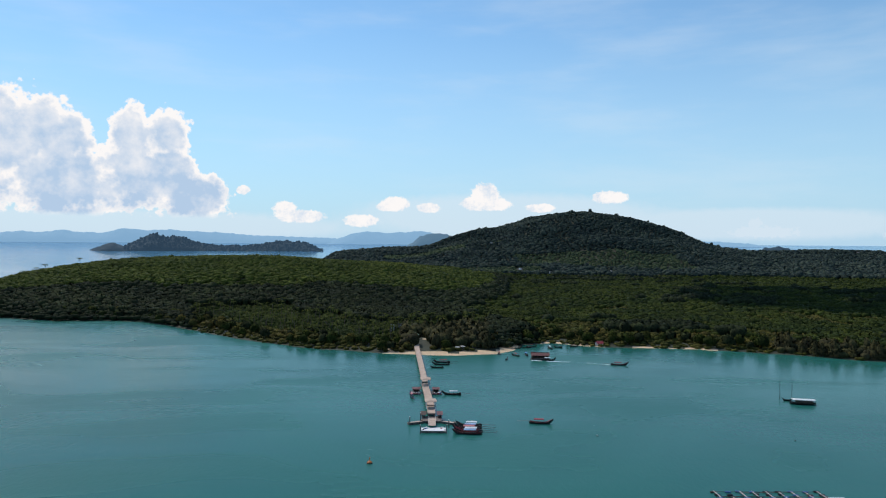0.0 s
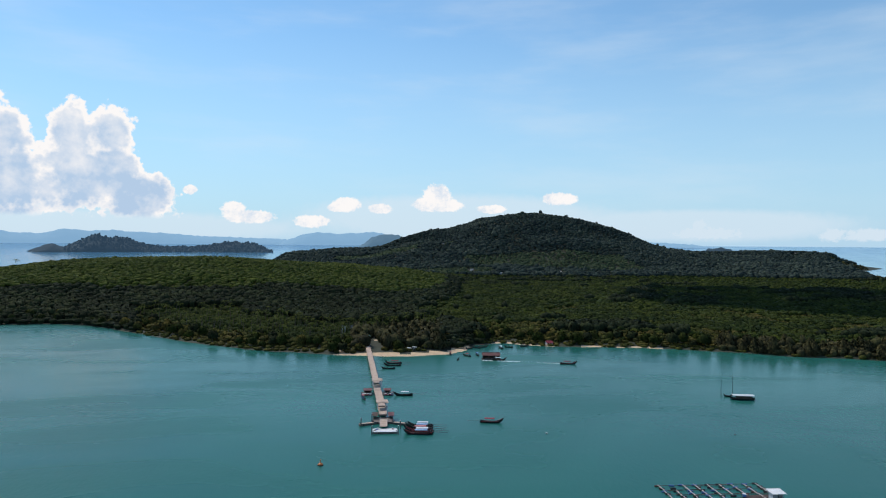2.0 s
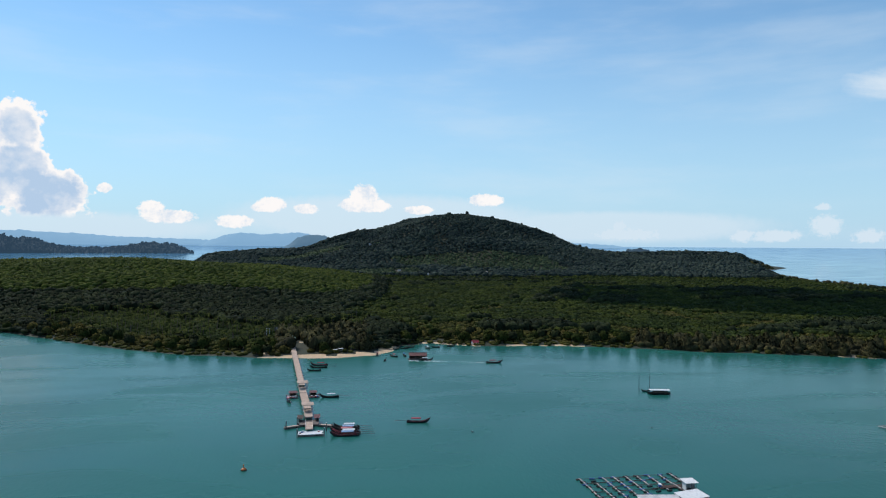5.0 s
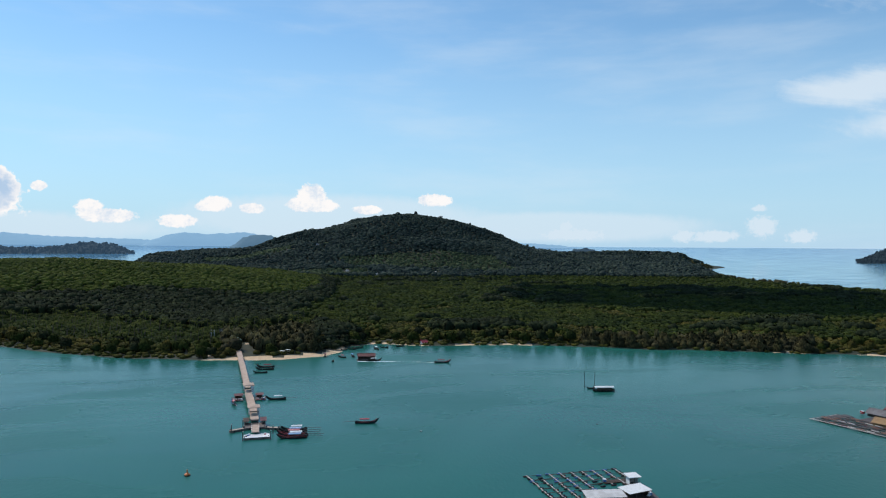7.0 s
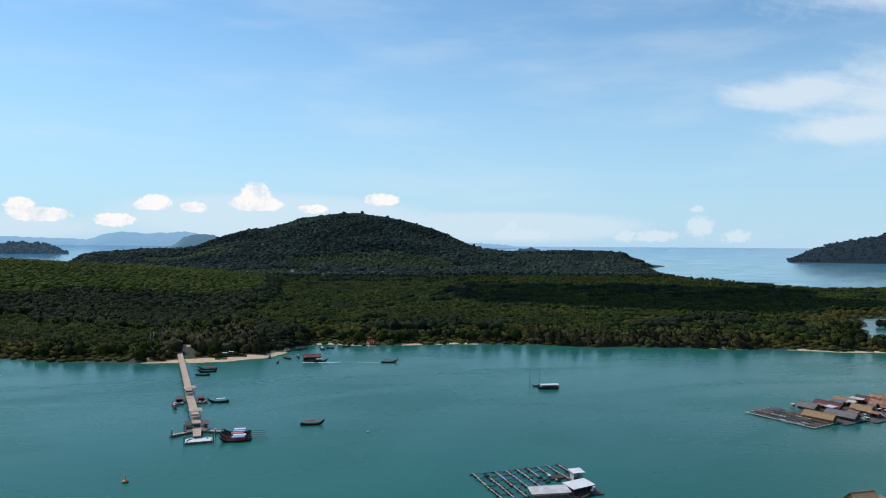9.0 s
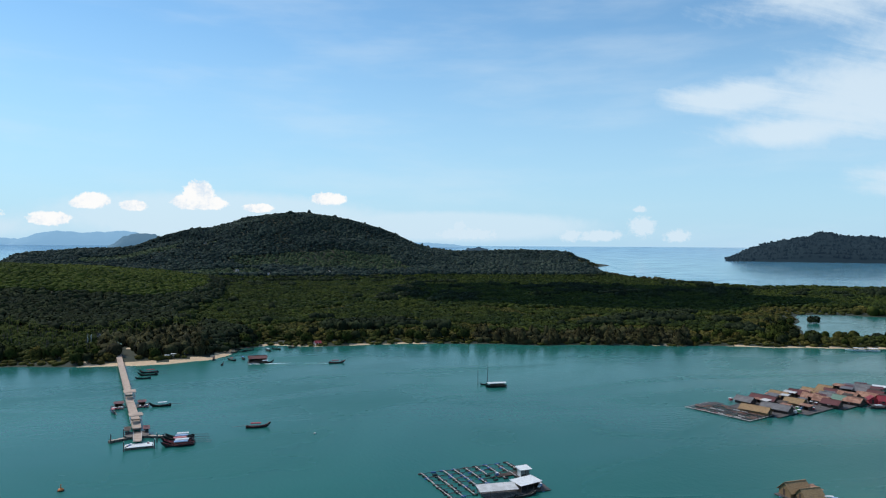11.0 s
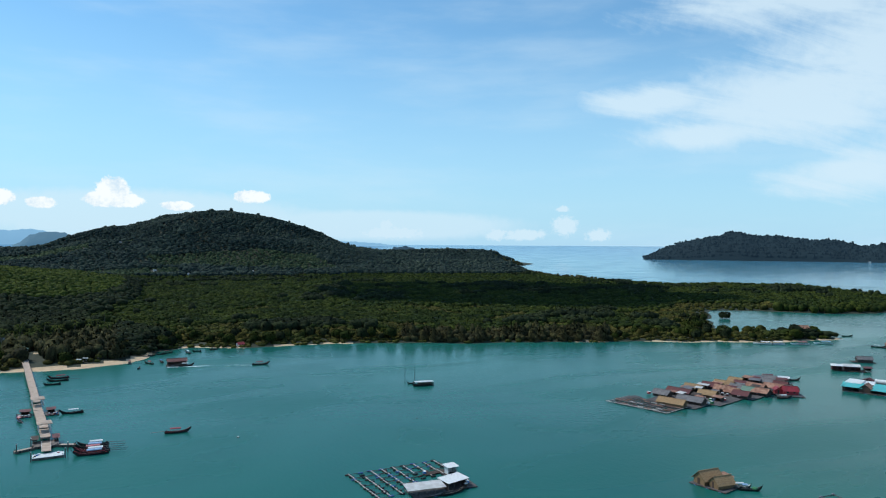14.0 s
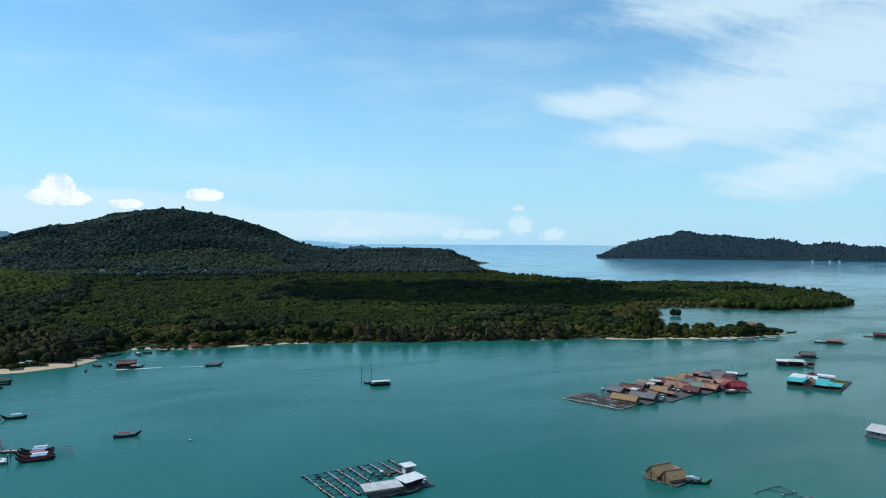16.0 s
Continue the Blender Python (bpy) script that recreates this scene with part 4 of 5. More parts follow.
def floating_deck(m, length, width, label, mat=M_PLANK, planks=True, group="", drums=True, name="raft"):
    """A raft: planks on beams on drums."""
    raft = thing(name, m, label, "raft", group)
    for side in (-1, 0, 1):
        part("beam", box(bmesh.new(), 0, side * (width / 2 - 0.15), 0.27, length, 0.2, 0.18), M_BROWN, raft)
    n = max(3, min(60, int(width / 0.5)))
    if planks:
        me = None
        for k in range(n):
            y = -width / 2 + (k + 0.5) * width / n
            if me is None:
                ob = part("plank", box(bmesh.new(), 0, 0, 0, length, width / n * 0.9, 0.06), mat, raft)
                me = ob.data
            else:
                ob = new("plank", me)
                ob.parent = raft
            ob.location = (rng.uniform(-0.12, 0.12), y, 0.40 + rng.uniform(-0.012, 0.012))
    if drums:
        dm = None
        for k in range(max(2, int(length / 4))):
            for side in (-1, 1):
                x = -length / 2 + (k + 0.5) * length / max(2, int(length / 4))
                if dm is None:
                    ob = part("drum", rod(bmesh.new(), (-0.45, 0, 0), (0.45, 0, 0), 0.3, 10), M_DRUM, raft)
                    dm = ob.data
                else:
                    ob = new("drum", dm)
                    ob.parent = raft
                ob.location = (x, side * (width / 2 - 0.3), -0.03)
    return raft

# ---- the pier ----
def frame_between(x0, y0, x1, y1):
    """Pose at the middle of a line, x along it, and its length."""
    return pose((x0 + x1) / 2, (y0 + y1) / 2, 0, 0, 0, math.degrees(math.atan2(y1 - y0, x1 - x0))), math.hypot(x1 - x0, y1 - y0)


def pier_walk(x0, y0, x1, y1, width, deck, label):
    m, length = frame_between(x0, y0, x1, y1)
    pier = thing("pier", m, label, "pier", "walkways of the pier")
    slabs = max(2, int(length / 6))
    me = None
    for k in range(slabs):
        if me is None:
            ob = part("slab", box(bmesh.new(), 0, 0, 0, length / slabs - 0.04, width, 0.28), M_CONCRETE, pier)
            me = ob.data
        else:
            ob = new("slab", me)
            ob.parent = pier
        ob.location = (-length / 2 + (k + 0.5) * length / slabs, 0, deck - 0.14)
    for side in (-1, 1):
        part("kerb", box(bmesh.new(), 0, side * (width / 2 - 0.1), deck + 0.12, length, 0.2, 0.24), M_CONCRETE, pier)
    pm = bm_me = None
    for k in range(slabs + 1):
        x = -length / 2 + 0.3 + k * (length - 0.6) / slabs
        if bm_me is None:
            ob = part("crossbeam", box(bmesh.new(), 0, 0, 0, 0.4, width, 0.4), M_CONCRETE_DARK, pier)
            bm_me = ob.data
        else:
            ob = new("crossbeam", bm_me)
            ob.parent = pier
        ob.location = (x, 0, deck - 0.48)
        for side in (-1, 1):
            if pm is None:
                ob = part("support_post", rod(bmesh.new(), (0, 0, -4.0), (0, 0, 0), 0.24, 10), M_CONCRETE_DARK, pier)
                pm = ob.data
            else:
                ob = new("support_post", pm)
                ob.parent = pier
            ob.location = (x, side * (width / 2 - 0.5), deck - 0.6)
    return pier


def pavilion(x, y, turn, length, width, deck, height, roof, label, hip=0.5):
    pav = thing("pavilion", pose(x, y, deck, 0, 0, turn), label, "pavilion")
    for sx in (-1, 1):
        for sy in (-1, 1):
            part("column", rod(bmesh.new(), (sx * (length / 2 - 0.5), sy * (width / 2 - 0.5), 0), (sx * (length / 2 - 0.5), sy * (width / 2 - 0.5), height), 0.16, 8), M_WHITE, pav)
    bm = bmesh.new()
    e = [bm.verts.new(v) for v in ((-length / 2, -width / 2, height), (length / 2, -width / 2, height), (length / 2, width / 2, height), (-length / 2, width / 2, height))]
    f = [bm.verts.new((v.co.x, v.co.y, height + 0.2)) for v in e]
    r = [bm.verts.new((-length * 0.28, 0, height + 0.2 + hip)), bm.verts.new((length * 0.28, 0, height + 0.2 + hip))]
    bm.faces.new(e[::-1])
    for i in range(4):
        bm.faces.new((e[i], e[(i + 1) % 4], f[(i + 1) % 4], f[i]))
    bm.faces.new((f[0], f[1], r[1], r[0]))
    bm.faces.new((f[1], f[2], r[1]))
    bm.faces.new((f[2], f[3], r[0], r[1]))
    bm.faces.new((f[3], f[0], r[0]))
    part("roof", bm, roof, pav)
    for sy in (-1, 1):
        part("bench", box(bmesh.new(), 0, sy * (width / 2 - 0.5), 0.45, length * 0.7, 0.45, 0.1), M_BROWN, pav)
    return pav


pier_walk(-13.9, 527, -4.6, 366, 3.3, 2.9, "long straight concrete pier walkway on round piles")
pavilion(-4.1, 360.5, 94, 7.0, 5.4, 2.4, 3.0, M_CONCRETE, "flat concrete-roofed shelter on the pier, warm grey")
pier_walk(-4.4, 363.5, -3.9, 350, 3.4, 2.4, "short lower concrete pier section under a shelter")
pier_walk(-3.7, 347, -1.5, 313.5, 3.4, 2.9, "middle concrete pier walkway on round piles")
pavilion(-1.3, 310.5, 94, 6.0, 5.2, 2.4, 3.0, M_CONCRETE, "square concrete-roofed shelter on the pier, warm grey")
pier_walk(-1.4, 314, -0.9, 300, 3.4, 2.4, "short lower concrete pier section towards the landing stage")
pavilion(-13.6, 531, 94, 6.0, 5.0, 2.4, 3.2, M_GREENTIN, "green hipped gate shelter where the pier meets the shore", 1.4)
pier_walk(-13.3, 525, -13.8, 537, 4.4, 2.4, "concrete ramp from the pier onto the sand")


def stage(x, y, turn, length, width, label, top=M_CONCRETE, z=0.0):
    st = thing("landing_stage", pose(x, y, z, 0, 0, turn), label, "pontoon", "pontoons at the pier")
    b = box(bmesh.new(), 0, 0, 0.35, length, width, 0.9)
    bmesh.ops.bevel(b, geom=b.edges[:], offset=0.06, segments=1, affect="EDGES")
    part("float", b, M_CONCRETE_DARK, st)
    part("deck", box(bmesh.new(), 0, 0, 0.84, length - 0.1, width - 0.1, 0.08), top, st)
    for sx in (-1, 1):
        for sy in (-1, 1):
            part("bollard", rod(bmesh.new(), (sx * (length / 2 - 0.4), sy * (width / 2 - 0.4), 0.85), (sx * (length / 2 - 0.4), sy * (width / 2 - 0.4), 1.45), 0.12, 8), M_BLACK, st)
        part("fender", rod(bmesh.new(), (sx * length * 0.25, -width / 2 - 0.12, 0.1), (sx * length * 0.25, -width / 2 - 0.12, 0.8), 0.2, 8), M_BLACK, st)
    return st


stage(0.0, 280.0, 0, 9.8, 5.2, "white floating landing stage at the end of the pier", M_WHITE)
stage(-7.6, 291.5, 24, 6.4, 1.6, "narrow slanting pontoon beside the pier", M_CONCRETE)
stage(6.3, 291.5, -24, 6.0, 1.6, "narrow slanting pontoon beside the pier", M_CONCRETE)
stage(-0.8, 297.0, 0, 8.6, 8.5, "dark pontoon below the pier shelter", M_WOOD)
ramp = thing("gangway", pose(-0.6, 289.2, 0.9, -3, 0, 0), "sloping concrete gangway down to the landing stage", "gangway")
part("deck", box(bmesh.new(), 0, 0, 0.45, 3.0, 14.5, 0.16), M_CONCRETE, ramp)
for side in (-1, 1):
    part("handrail", rod(bmesh.new(), (side * 1.45, -7.0, 1.45), (side * 1.45, 7.0, 1.45), 0.05, 6), M_WHITE, ramp)
    for k in range(6):
        part("baluster", rod(bmesh.new(), (side * 1.45, -6.9 + k * 2.76, 0.5), (side * 1.45, -6.9 + k * 2.76, 1.45), 0.04, 6), M_WHITE, ramp)
for x, y in ((-5.2, 276.5), (5.2, 276.5), (6.2, 284.5), (-9.8, 289.5), (-5.5, 296)):
    pl = thing("mooring_pile", at(x, y), "dark upright steel mooring pile in the water", "pile", "mooring piles")
    part("shaft", rod(bmesh.new(), (0, 0, -4), (0, 0, 3.4), 0.2, 10), M_CONCRETE_DARK, pl)
    part("cap", rod(bmesh.new(), (0, 0, 3.4), (0, 0, 3.55), 0.24, 10), M_WHITE, pl)
for x, w in ((-9.2, 5.6), (1.6, 5.2)):
    floating_deck(at(x, 351.0), w, 8.0, "wooden raft moored against the pier", group="rafts at the pier")
lean_shed(at(-8.6, 352.8), 3.6, 3.6, 1.9, 0.3, M_MAROON, "low maroon-roofed shed on a raft at the pier", "sheds at the pier", wall=M_BROWN)
lean_shed(at(1.2, 352.6), 3.0, 3.6, 1.9, 0.3, M_MAROON, "low maroon-roofed shed on a raft at the pier", "sheds at the pier", wall=M_BROWN)
lean_shed(at(-4.3, 300.0, 0, 0.45), 1.8, 4.6, 1.8, 0.3, M_BROWN, "small dark shed on the pontoon", "sheds at the pier", wall=M_BROWN)
lean_shed(at(2.6, 300.0, 0, 0.45), 1.8, 4.6, 1.8, 0.3, M_MAROON, "small dark shed on the pontoon", "sheds at the pier", wall=M_BROWN)


def crate(x, y, z, mat, label, s=0.9):
    c = thing("crate", pose(x, y, z, 0, 0, rng.uniform(0, 90)), label, "crate", "crates on the rafts")
    b = box(bmesh.new(), 0, 0, s * 0.35, s, s * 0.8, s * 0.7)
    bmesh.ops.bevel(b, geom=b.edges[:], offset=0.04, segments=1, affect="EDGES")
    part("body", b, mat, c)
    part("lid", box(bmesh.new(), 0, 0, s * 0.72, s * 1.05, s * 0.85, 0.06), M_WHITE, c)


for x, y, mat in ((-10.6, 348.2, M_RED), (-8.3, 347.9, M_PINK), (-7.2, 348.6, M_WHITE), (0.4, 347.8, M_PINK), (2.4, 347.7, M_RED), (3.2, 348.5, M_BLUE), (-9.6, 347.7, M_RED)):
    crate(x, y, 0.43, mat, "plastic fish crate with a white lid")
for x, y, mat in ((-3.4, 280.6, M_BLUE), (-2.8, 281.2, M_WHITE), (3.1, 281.0, M_PINK), (-4.0, 279.4, M_BROWN)):
    crate(x, y, 0.88, mat, "plastic crate with a white lid", 0.7)

# ---- boats ----
CLUSTER = "longtail boats moored in a row at the pier"
longtail_boat(at(13.2, 276.2, 177), 11.5, M_PALEBLUE, "dark longtail boat with a pale blue awning", CLUSTER, M_RED)
longtail_boat(at(13.8, 279.0, 175), 11.5, M_WHITE, "dark longtail boat with a white awning", CLUSTER, M_RED)
longtail_boat(at(13.2, 281.8, 177), 11, M_PINK, "dark longtail boat with a salmon awning", CLUSTER, M_RED)
longtail_boat(at(14.0, 284.8, 174), 11, M_PALEBLUE, "dark longtail boat with a blue awning", CLUSTER)
longtail_boat(at(14.6, 288.0, 175), 10.5, M_WHITE, "dark longtail boat with a bright white awning", CLUSTER)
longtail_boat(at(44.8, 292.4, -8), 9.8, M_RED, "dark longtail boat with a red awning riding alone at anchor", "", M_RED)
longtail_boat(at(9.0, 347.4, 178), 9.5, M_WHITE, "dark longtail boat with a white awning at anchor", "")
longtail_boat(at(-10.6, 341.5, 105), 7.5, M_PINK, "small longtail boat with a salmon awning beside the pier", "", M_BLUE)
longtail_boat(at(5.2, 440.5, 178), 10.5, M_RED, "dark longtail boat with a red awning near the beach", "boats off the beach", M_RED)
longtail_boat(at(4.6, 432.0, 179), 10.5, None, "dark open longtail boat near the beach", "boats off the beach")
longtail_boat(at(2.0, 421.6, 178), 8.0, None, "small dark open boat near the beach", "boats off the beach", tail=False, prow=1.0)
longtail_boat(at(115.5, 434.0, -10), 10.5, M_RED, "dark longtail boat with a red awning under way", "", M_RED)
for x, y, turn, length, mat, lab in ((44.4, 475.0, 80, 7, M_RED, "dark boat with a red awning at the sand's edge"), (54.8, 468.0, 125, 7.5, M_RED, "dark boat with a red awning moored off the beach"),
                                     (62.3, 470.6, 95, 8, M_BLUE, "dark boat with a blue awning moored off the beach"), (47.4, 452.4, 70, 5.0, None, "small dark open boat moored off the beach"),
                                     (71.2, 508.0, 15, 8, M_MAROON, "dark boat with a maroon awning in the creek mouth"), (83.5, 501.7, 110, 7, M_WHITE, "dark boat with a white awning in the creek mouth"),
                                     (90.2, 506.3, 160, 6, None, "small dark open boat in the creek mouth"), (102.8, 510.5, 20, 7, M_MAROON, "dark boat with a maroon awning near the bank"),
                                     (66.3, 503.5, 170, 6, None, "small dark open boat in the creek mouth"), (60.5, 500.5, 20, 5.5, None, "small dark open boat in the creek mouth")):
    longtail_boat(at(x, y, turn), length, mat, lab, "small boats off the beach", tail=False, prow=1.0)


def sand_z(x, y):
    z, _ = land_height(np.array([float(x)]), np.array([float(y)]))
    return float(z[0])


for x, y, turn, length, mat, lab in ((16.0, 483.0, 150, 8, M_WHITE, "white-topped boat drawn up on the sand"), (19.8, 485.6, 150, 8, M_WHITE, "white-topped boat drawn up on the sand"),
                                     (36.7, 498.0, 175, 9.5, None, "dark open boat drawn up on the sand"), (46.5, 502.0, 10, 8, M_BROWN, "brown-topped boat drawn up on the sand"),
                                     (29.0, 489.0, 40, 5, None, "small dark boat drawn up on the sand"), (10.0, 489.0, 160, 8.0, M_PALEBLUE, "boat with a pale blue awning drawn up on the sand"),
                                     (25.5, 497.0, 170, 7.0, None, "small dark boat drawn up on the sand")):
    longtail_boat(at(x, y, turn, sand_z(x, y) + 0.3), length, mat, lab, "boats drawn up on the beach", M_WHITE if mat is M_WHITE else None, tail=False, prow=0.8)

wake = bmesh.new()
prev = None
for k in range(60):
    s = k / 59
    x, y = 110.5 + (63.0 - 110.5) * s, 435.2 + (452.5 - 435.2) * s + 1.5 * math.sin(s * 5)
    half = (0.7 + 1.1 * s) * rng.uniform(0.3, 1.0) if not (0.30 < s < 0.50 or 0.8 < s < 0.86) else 0.04
    row = [wake.verts.new((x, y - half * rng.uniform(0.7, 1.2), 0.03)), wake.verts.new((x, y, 0.07)), wake.verts.new((x, y + half * rng.uniform(0.7, 1.2), 0.03))]
    if prev:
        for q in (0, 1):
            wake.faces.new((prev[q], prev[q + 1], row[q + 1], row[q]))
    prev = row
tagged(part("wake_foam", wake, M_FOAM), "thin white line of foam behind a moving boat", "foam", kind="stuff")

# house boat with a maroon roof
hb = gable_house(at(69.2, 454.6, -4), 11.0, 5.0, 2.7, 1.3, M_BROWN, M_MAROON, "floating house with a maroon tin roof and open front", base=0.55, open_side=True)
floating_deck(at(69.2, 454.4, -4), 12.5, 6.5, "plank raft below the maroon-roofed house")
longtail_boat(at(74.0, 450.0, -6), 9.0, M_WHITE, "dark longtail boat with a white awning beside the house raft", "")
gable_house(at(122.3, 516.0, 10), 4.5, 3.6, 1.9, 1.2, M_WHITE, M_BRIGHTRED, "small white hut with a red roof at the water's edge", base=0.55)
floating_deck(at(122.3, 516.0, 10), 6.0, 5.0, "small plank raft below a hut")

# net-lifting boat with two poles
net = thing("net_boat", at(174.9, 329.6, -12), "low dark barge with a long white roof", "boat")
part("hull", hull_mesh(11.5, 3.4, 0.4, 0.7), M_HULL, net)
part("roof", arch(bmesh.new(), -5.2, 5.0, 1.7, 2.15, 0.35), M_WHITE, net, "long white roof")
for k in range(5):
    for side in (-1, 1):
        part("post", rod(bmesh.new(), (-5 + k * 2.45, side * 1.6, 0.5), (-5 + k * 2.45, side * 1.6, 2.2), 0.06, 6), M_WOOD, net)
part("cabin", box(bmesh.new(), 0.5, 0, 1.05, 7.5, 2.2, 1.0), M_BROWN, net)
for x, y, h in ((169.2, 340.6, 9.8), (173.6, 337.6, 11.0)):
    pole = thing("net_pole", at(x, y), "tall thin dark pole standing in the water", "pole", "poles of the lift net")
    part("shaft", rod(bmesh.new(), (0, 0, -4), (0, 0, h), 0.16, 8, 0.08), M_HULL, pole)
    part("crossbar", rod(bmesh.new(), (-0.9, 0, 0.6), (0.9, 0, 0.6), 0.08, 6), M_HULL, pole)
longtail_boat(at(170.6, 336.4, 150), 3.6, None, "small dark open boat beside the poles", "", tail=False, prow=0.7)


def buoy(x, y, r, mat, label, mark=True):
    b = thing("buoy", at(x, y), label, "buoy", "buoys in the bay")
    part("float", ball(bmesh.new(), 0, 0, 0.15, r, 0.8), mat, b, smooth=True)
    part("collar", rod(bmesh.new(), (0, 0, 0.05), (0, 0, 0.3), r * 1.08, 14), M_BLACK, b)
    if mark:
        part("mast", rod(bmesh.new(), (0, 0, 0.5), (0, 0, 1.7), 0.28, 8, 0.08), mat, b)
        part("topmark", ball(bmesh.new(), 0, 0, 1.8, 0.24), M_ORANGE, b)


buoy(-21.8, 239.3, 0.95, M_ORANGE, "orange navigation buoy with a short mast")
buoy(64.1, 274.0, 0.5, M_WHITE, "round white mooring buoy", False)
buoy(139.0, 268.0, 0.3, M_BLACK, "small dark round float in open water", False)

# ---- fish farm ----
farm = thing("fish_farm", at(101.5, 200.0), "floating fish farm of grey plank walkways and dark net pens", "fish farm")
FARM_X = [-16.6 + 3.95 * k for k in range(9)]
fm = {}
for k, x in enumerate(FARM_X):
    long = 24.5 if k < 5 else 14.0
    n = int(long / 4.1)
    for q in range(n):
        if rng.uniform() < 0.06:
            continue
        if long not in fm:
            fm[long] = part("walkway", box(bmesh.new(), 0, 0, 0, 0.42, long / n * 1.03, 0.10), M_PALEWOOD, farm).data
            ob = next(c for c in bpy.data.objects if c.data is fm[long])
        else:
            ob = new("walkway", fm[long])
            ob.parent = farm
        ob.location = (x + rng.uniform(-0.16, 0.16), 12.3 - (q + 0.5) * long / n, 0.36 + rng.uniform(-0.05, 0.05))
        ob.rotation_euler = (0, 0, radians(rng.uniform(-2.4, 2.4)))
for k in range(7):
    y = 12.0 - k * 4.0
    w = 33.5 if k < 4 else 18.0
    part("cross_beam", box(bmesh.new(), -0.8 + (w - 33.5) / 2, y, 0.24, w, 0.10, 0.08, rng.uniform(-0.5, 0.5)), M_BROWN, farm)
# drums oversized, so that each takes in a dark float and its shadow
floats = {}
for x in FARM_X:
    for k in range(11):
        if x > 1 and k > 6 or rng.uniform() < 0.06:
            continue
        kind = (M_BLACK, M_BLACK, M_DRUM, M_BROWN)[int(rng.integers(0, 4))]
        if kind.name not in floats:
            ob = part("drum", rod(bmesh.new(), (-0.8, 0, 0), (0.8, 0, 0), 0.38, 8), kind, farm)
            floats[kind.name] = ob.data
        else:
            ob = new("drum", floats[kind.name])
            ob.parent = farm
        ob.location = (x + rng.uniform(-0.35, 0.35), 11.9 - k * 2.35 + rng.uniform(-0.4, 0.4), 0.12)
        ob.rotation_euler = (0, 0, radians(rng.uniform(-18, 18)))
for i in range(8):
    for k in range(6):
        if i > 4 and k > 2:
            continue
        x, y = FARM_X[i] + 1.97, 10.0 - k * 4.0
        part("net", rod(rod(bmesh.new(), (x - 1.5, y + 1.7, 0.16), (x - 1.5, y - 1.7, 0.16), 0.05, 5), (x + 1.5, y + 1.7, 0.16), (x + 1.5, y - 1.7, 0.16), 0.05, 5), M_NET, farm, "dark rope rim of a net pen")
        if rng.uniform() < 0.55:
            part("float_line", rod(bmesh.new(), (x - 1.5, y + 1.5, 0.25), (x + 1.4, y + 1.5 + rng.uniform(-0.4, 0.4), 0.22), 0.07, 6), (M_WOOD, M_BROWN)[k % 2], farm)
floating_deck(at(111.0, 200.6, 2), 9.0, 2.6, "brown plank deck of the fish farm", M_BROWN, group="decks of the fish farm")
floating_deck(at(101.0, 185.6, -3), 13.5, 8.0, "plank raft below the sheds of the fish farm", group="decks of the fish farm")
floating_deck(at(111.8, 187.5, -8), 9.5, 9.0, "plank raft below the sheds of the fish farm", group="decks of the fish farm")
lean_shed(at(98.6, 185.0, -9), 11.4, 4.6, 2.6, 0.5, M_PALETIN, "long shed with a pale flat tin roof on the fish farm", "sheds of the fish farm", 5)
lean_shed(at(109.3, 186.2, 12), 8.0, 4.6, 2.8, 0.5, M_WHITE, "shed with a white tin roof on the fish farm", "sheds of the fish farm", 4, M_BROWN)
lean_shed(at(114.6, 196.9, 0), 3.6, 3.2, 2.9, 0.3, M_WHITE, "little hut with a white roof on the fish farm", "sheds of the fish farm", 3, M_WHITE)
floating_deck(at(114.6, 196.9, 0), 5.0, 4.5, "small plank raft below a hut", group="decks of the fish farm")
longtail_boat(at(106.5, 181.4, 5), 8.0, None, "dark open boat moored below the sheds", "", M_WOOD, prow=0.9)
for x, y, mat in ((113.5, 185.4, M_RED), (114.6, 186.6, M_BLUE), (112.8, 184.2, M_BROWN), (115.4, 188.4, M_PINK), (107.0, 200.8, M_BLUE), (109.0, 189.8, M_WHITE)):
    crate(x, y, 0.43, mat, "plastic fish crate with a white lid", 1.1)

# loose float frame
ff = thing("float_frame", at(203.0, 120.5, 0), "loose pale pipe frame kept up by round floats", "fish farm")
for p, q in (((-1.2, 5.2), (1.6, -6.5)), ((-7.3, 5.1), (-1.2, 5.2)), ((-1.2, 5.2), (4.2, 4.8)), ((-2.5, -0.7), (3.1, -1.0)), ((4.2, 4.8), (3.1, -1.0))):
    part("pipe", rod(bmesh.new(), (*p, 0.2), (*q, 0.2), 0.10, 8), M_PLANK, ff)
for x, y in ((-7.3, 5.1), (-1.2, 5.2), (4.2, 4.8), (3.1, -1.0), (-2.5, -0.7), (2.9, -6.3), (1.0, -6.0), (-4.3, -4.5)):
    part("float", ball(bmesh.new(), x, y, 0.2, 0.55, 0.85), M_METAL, ff, smooth=True)

# ---- raft with bamboo hut and boat ----
floating_deck(at(183.0, 148.2, -82), 12.5, 10.5, "plank raft with a pale worn deck under the bamboo huts")
gable_house(at(182.2, 150.6, -5), 7.6, 4.6, 1.9, 2.1, M_BAMBOO, M_STRAW, "bamboo hut with a thatched gable roof on a raft", "bamboo huts on a raft", base=0.45)
gable_house(at(182.4, 145.6, -9), 6.4, 4.0, 1.7, 1.8, M_BAMBOO, M_STRAW, "lower bamboo hut with a thatched roof on a raft", "bamboo huts on a raft", base=0.45)
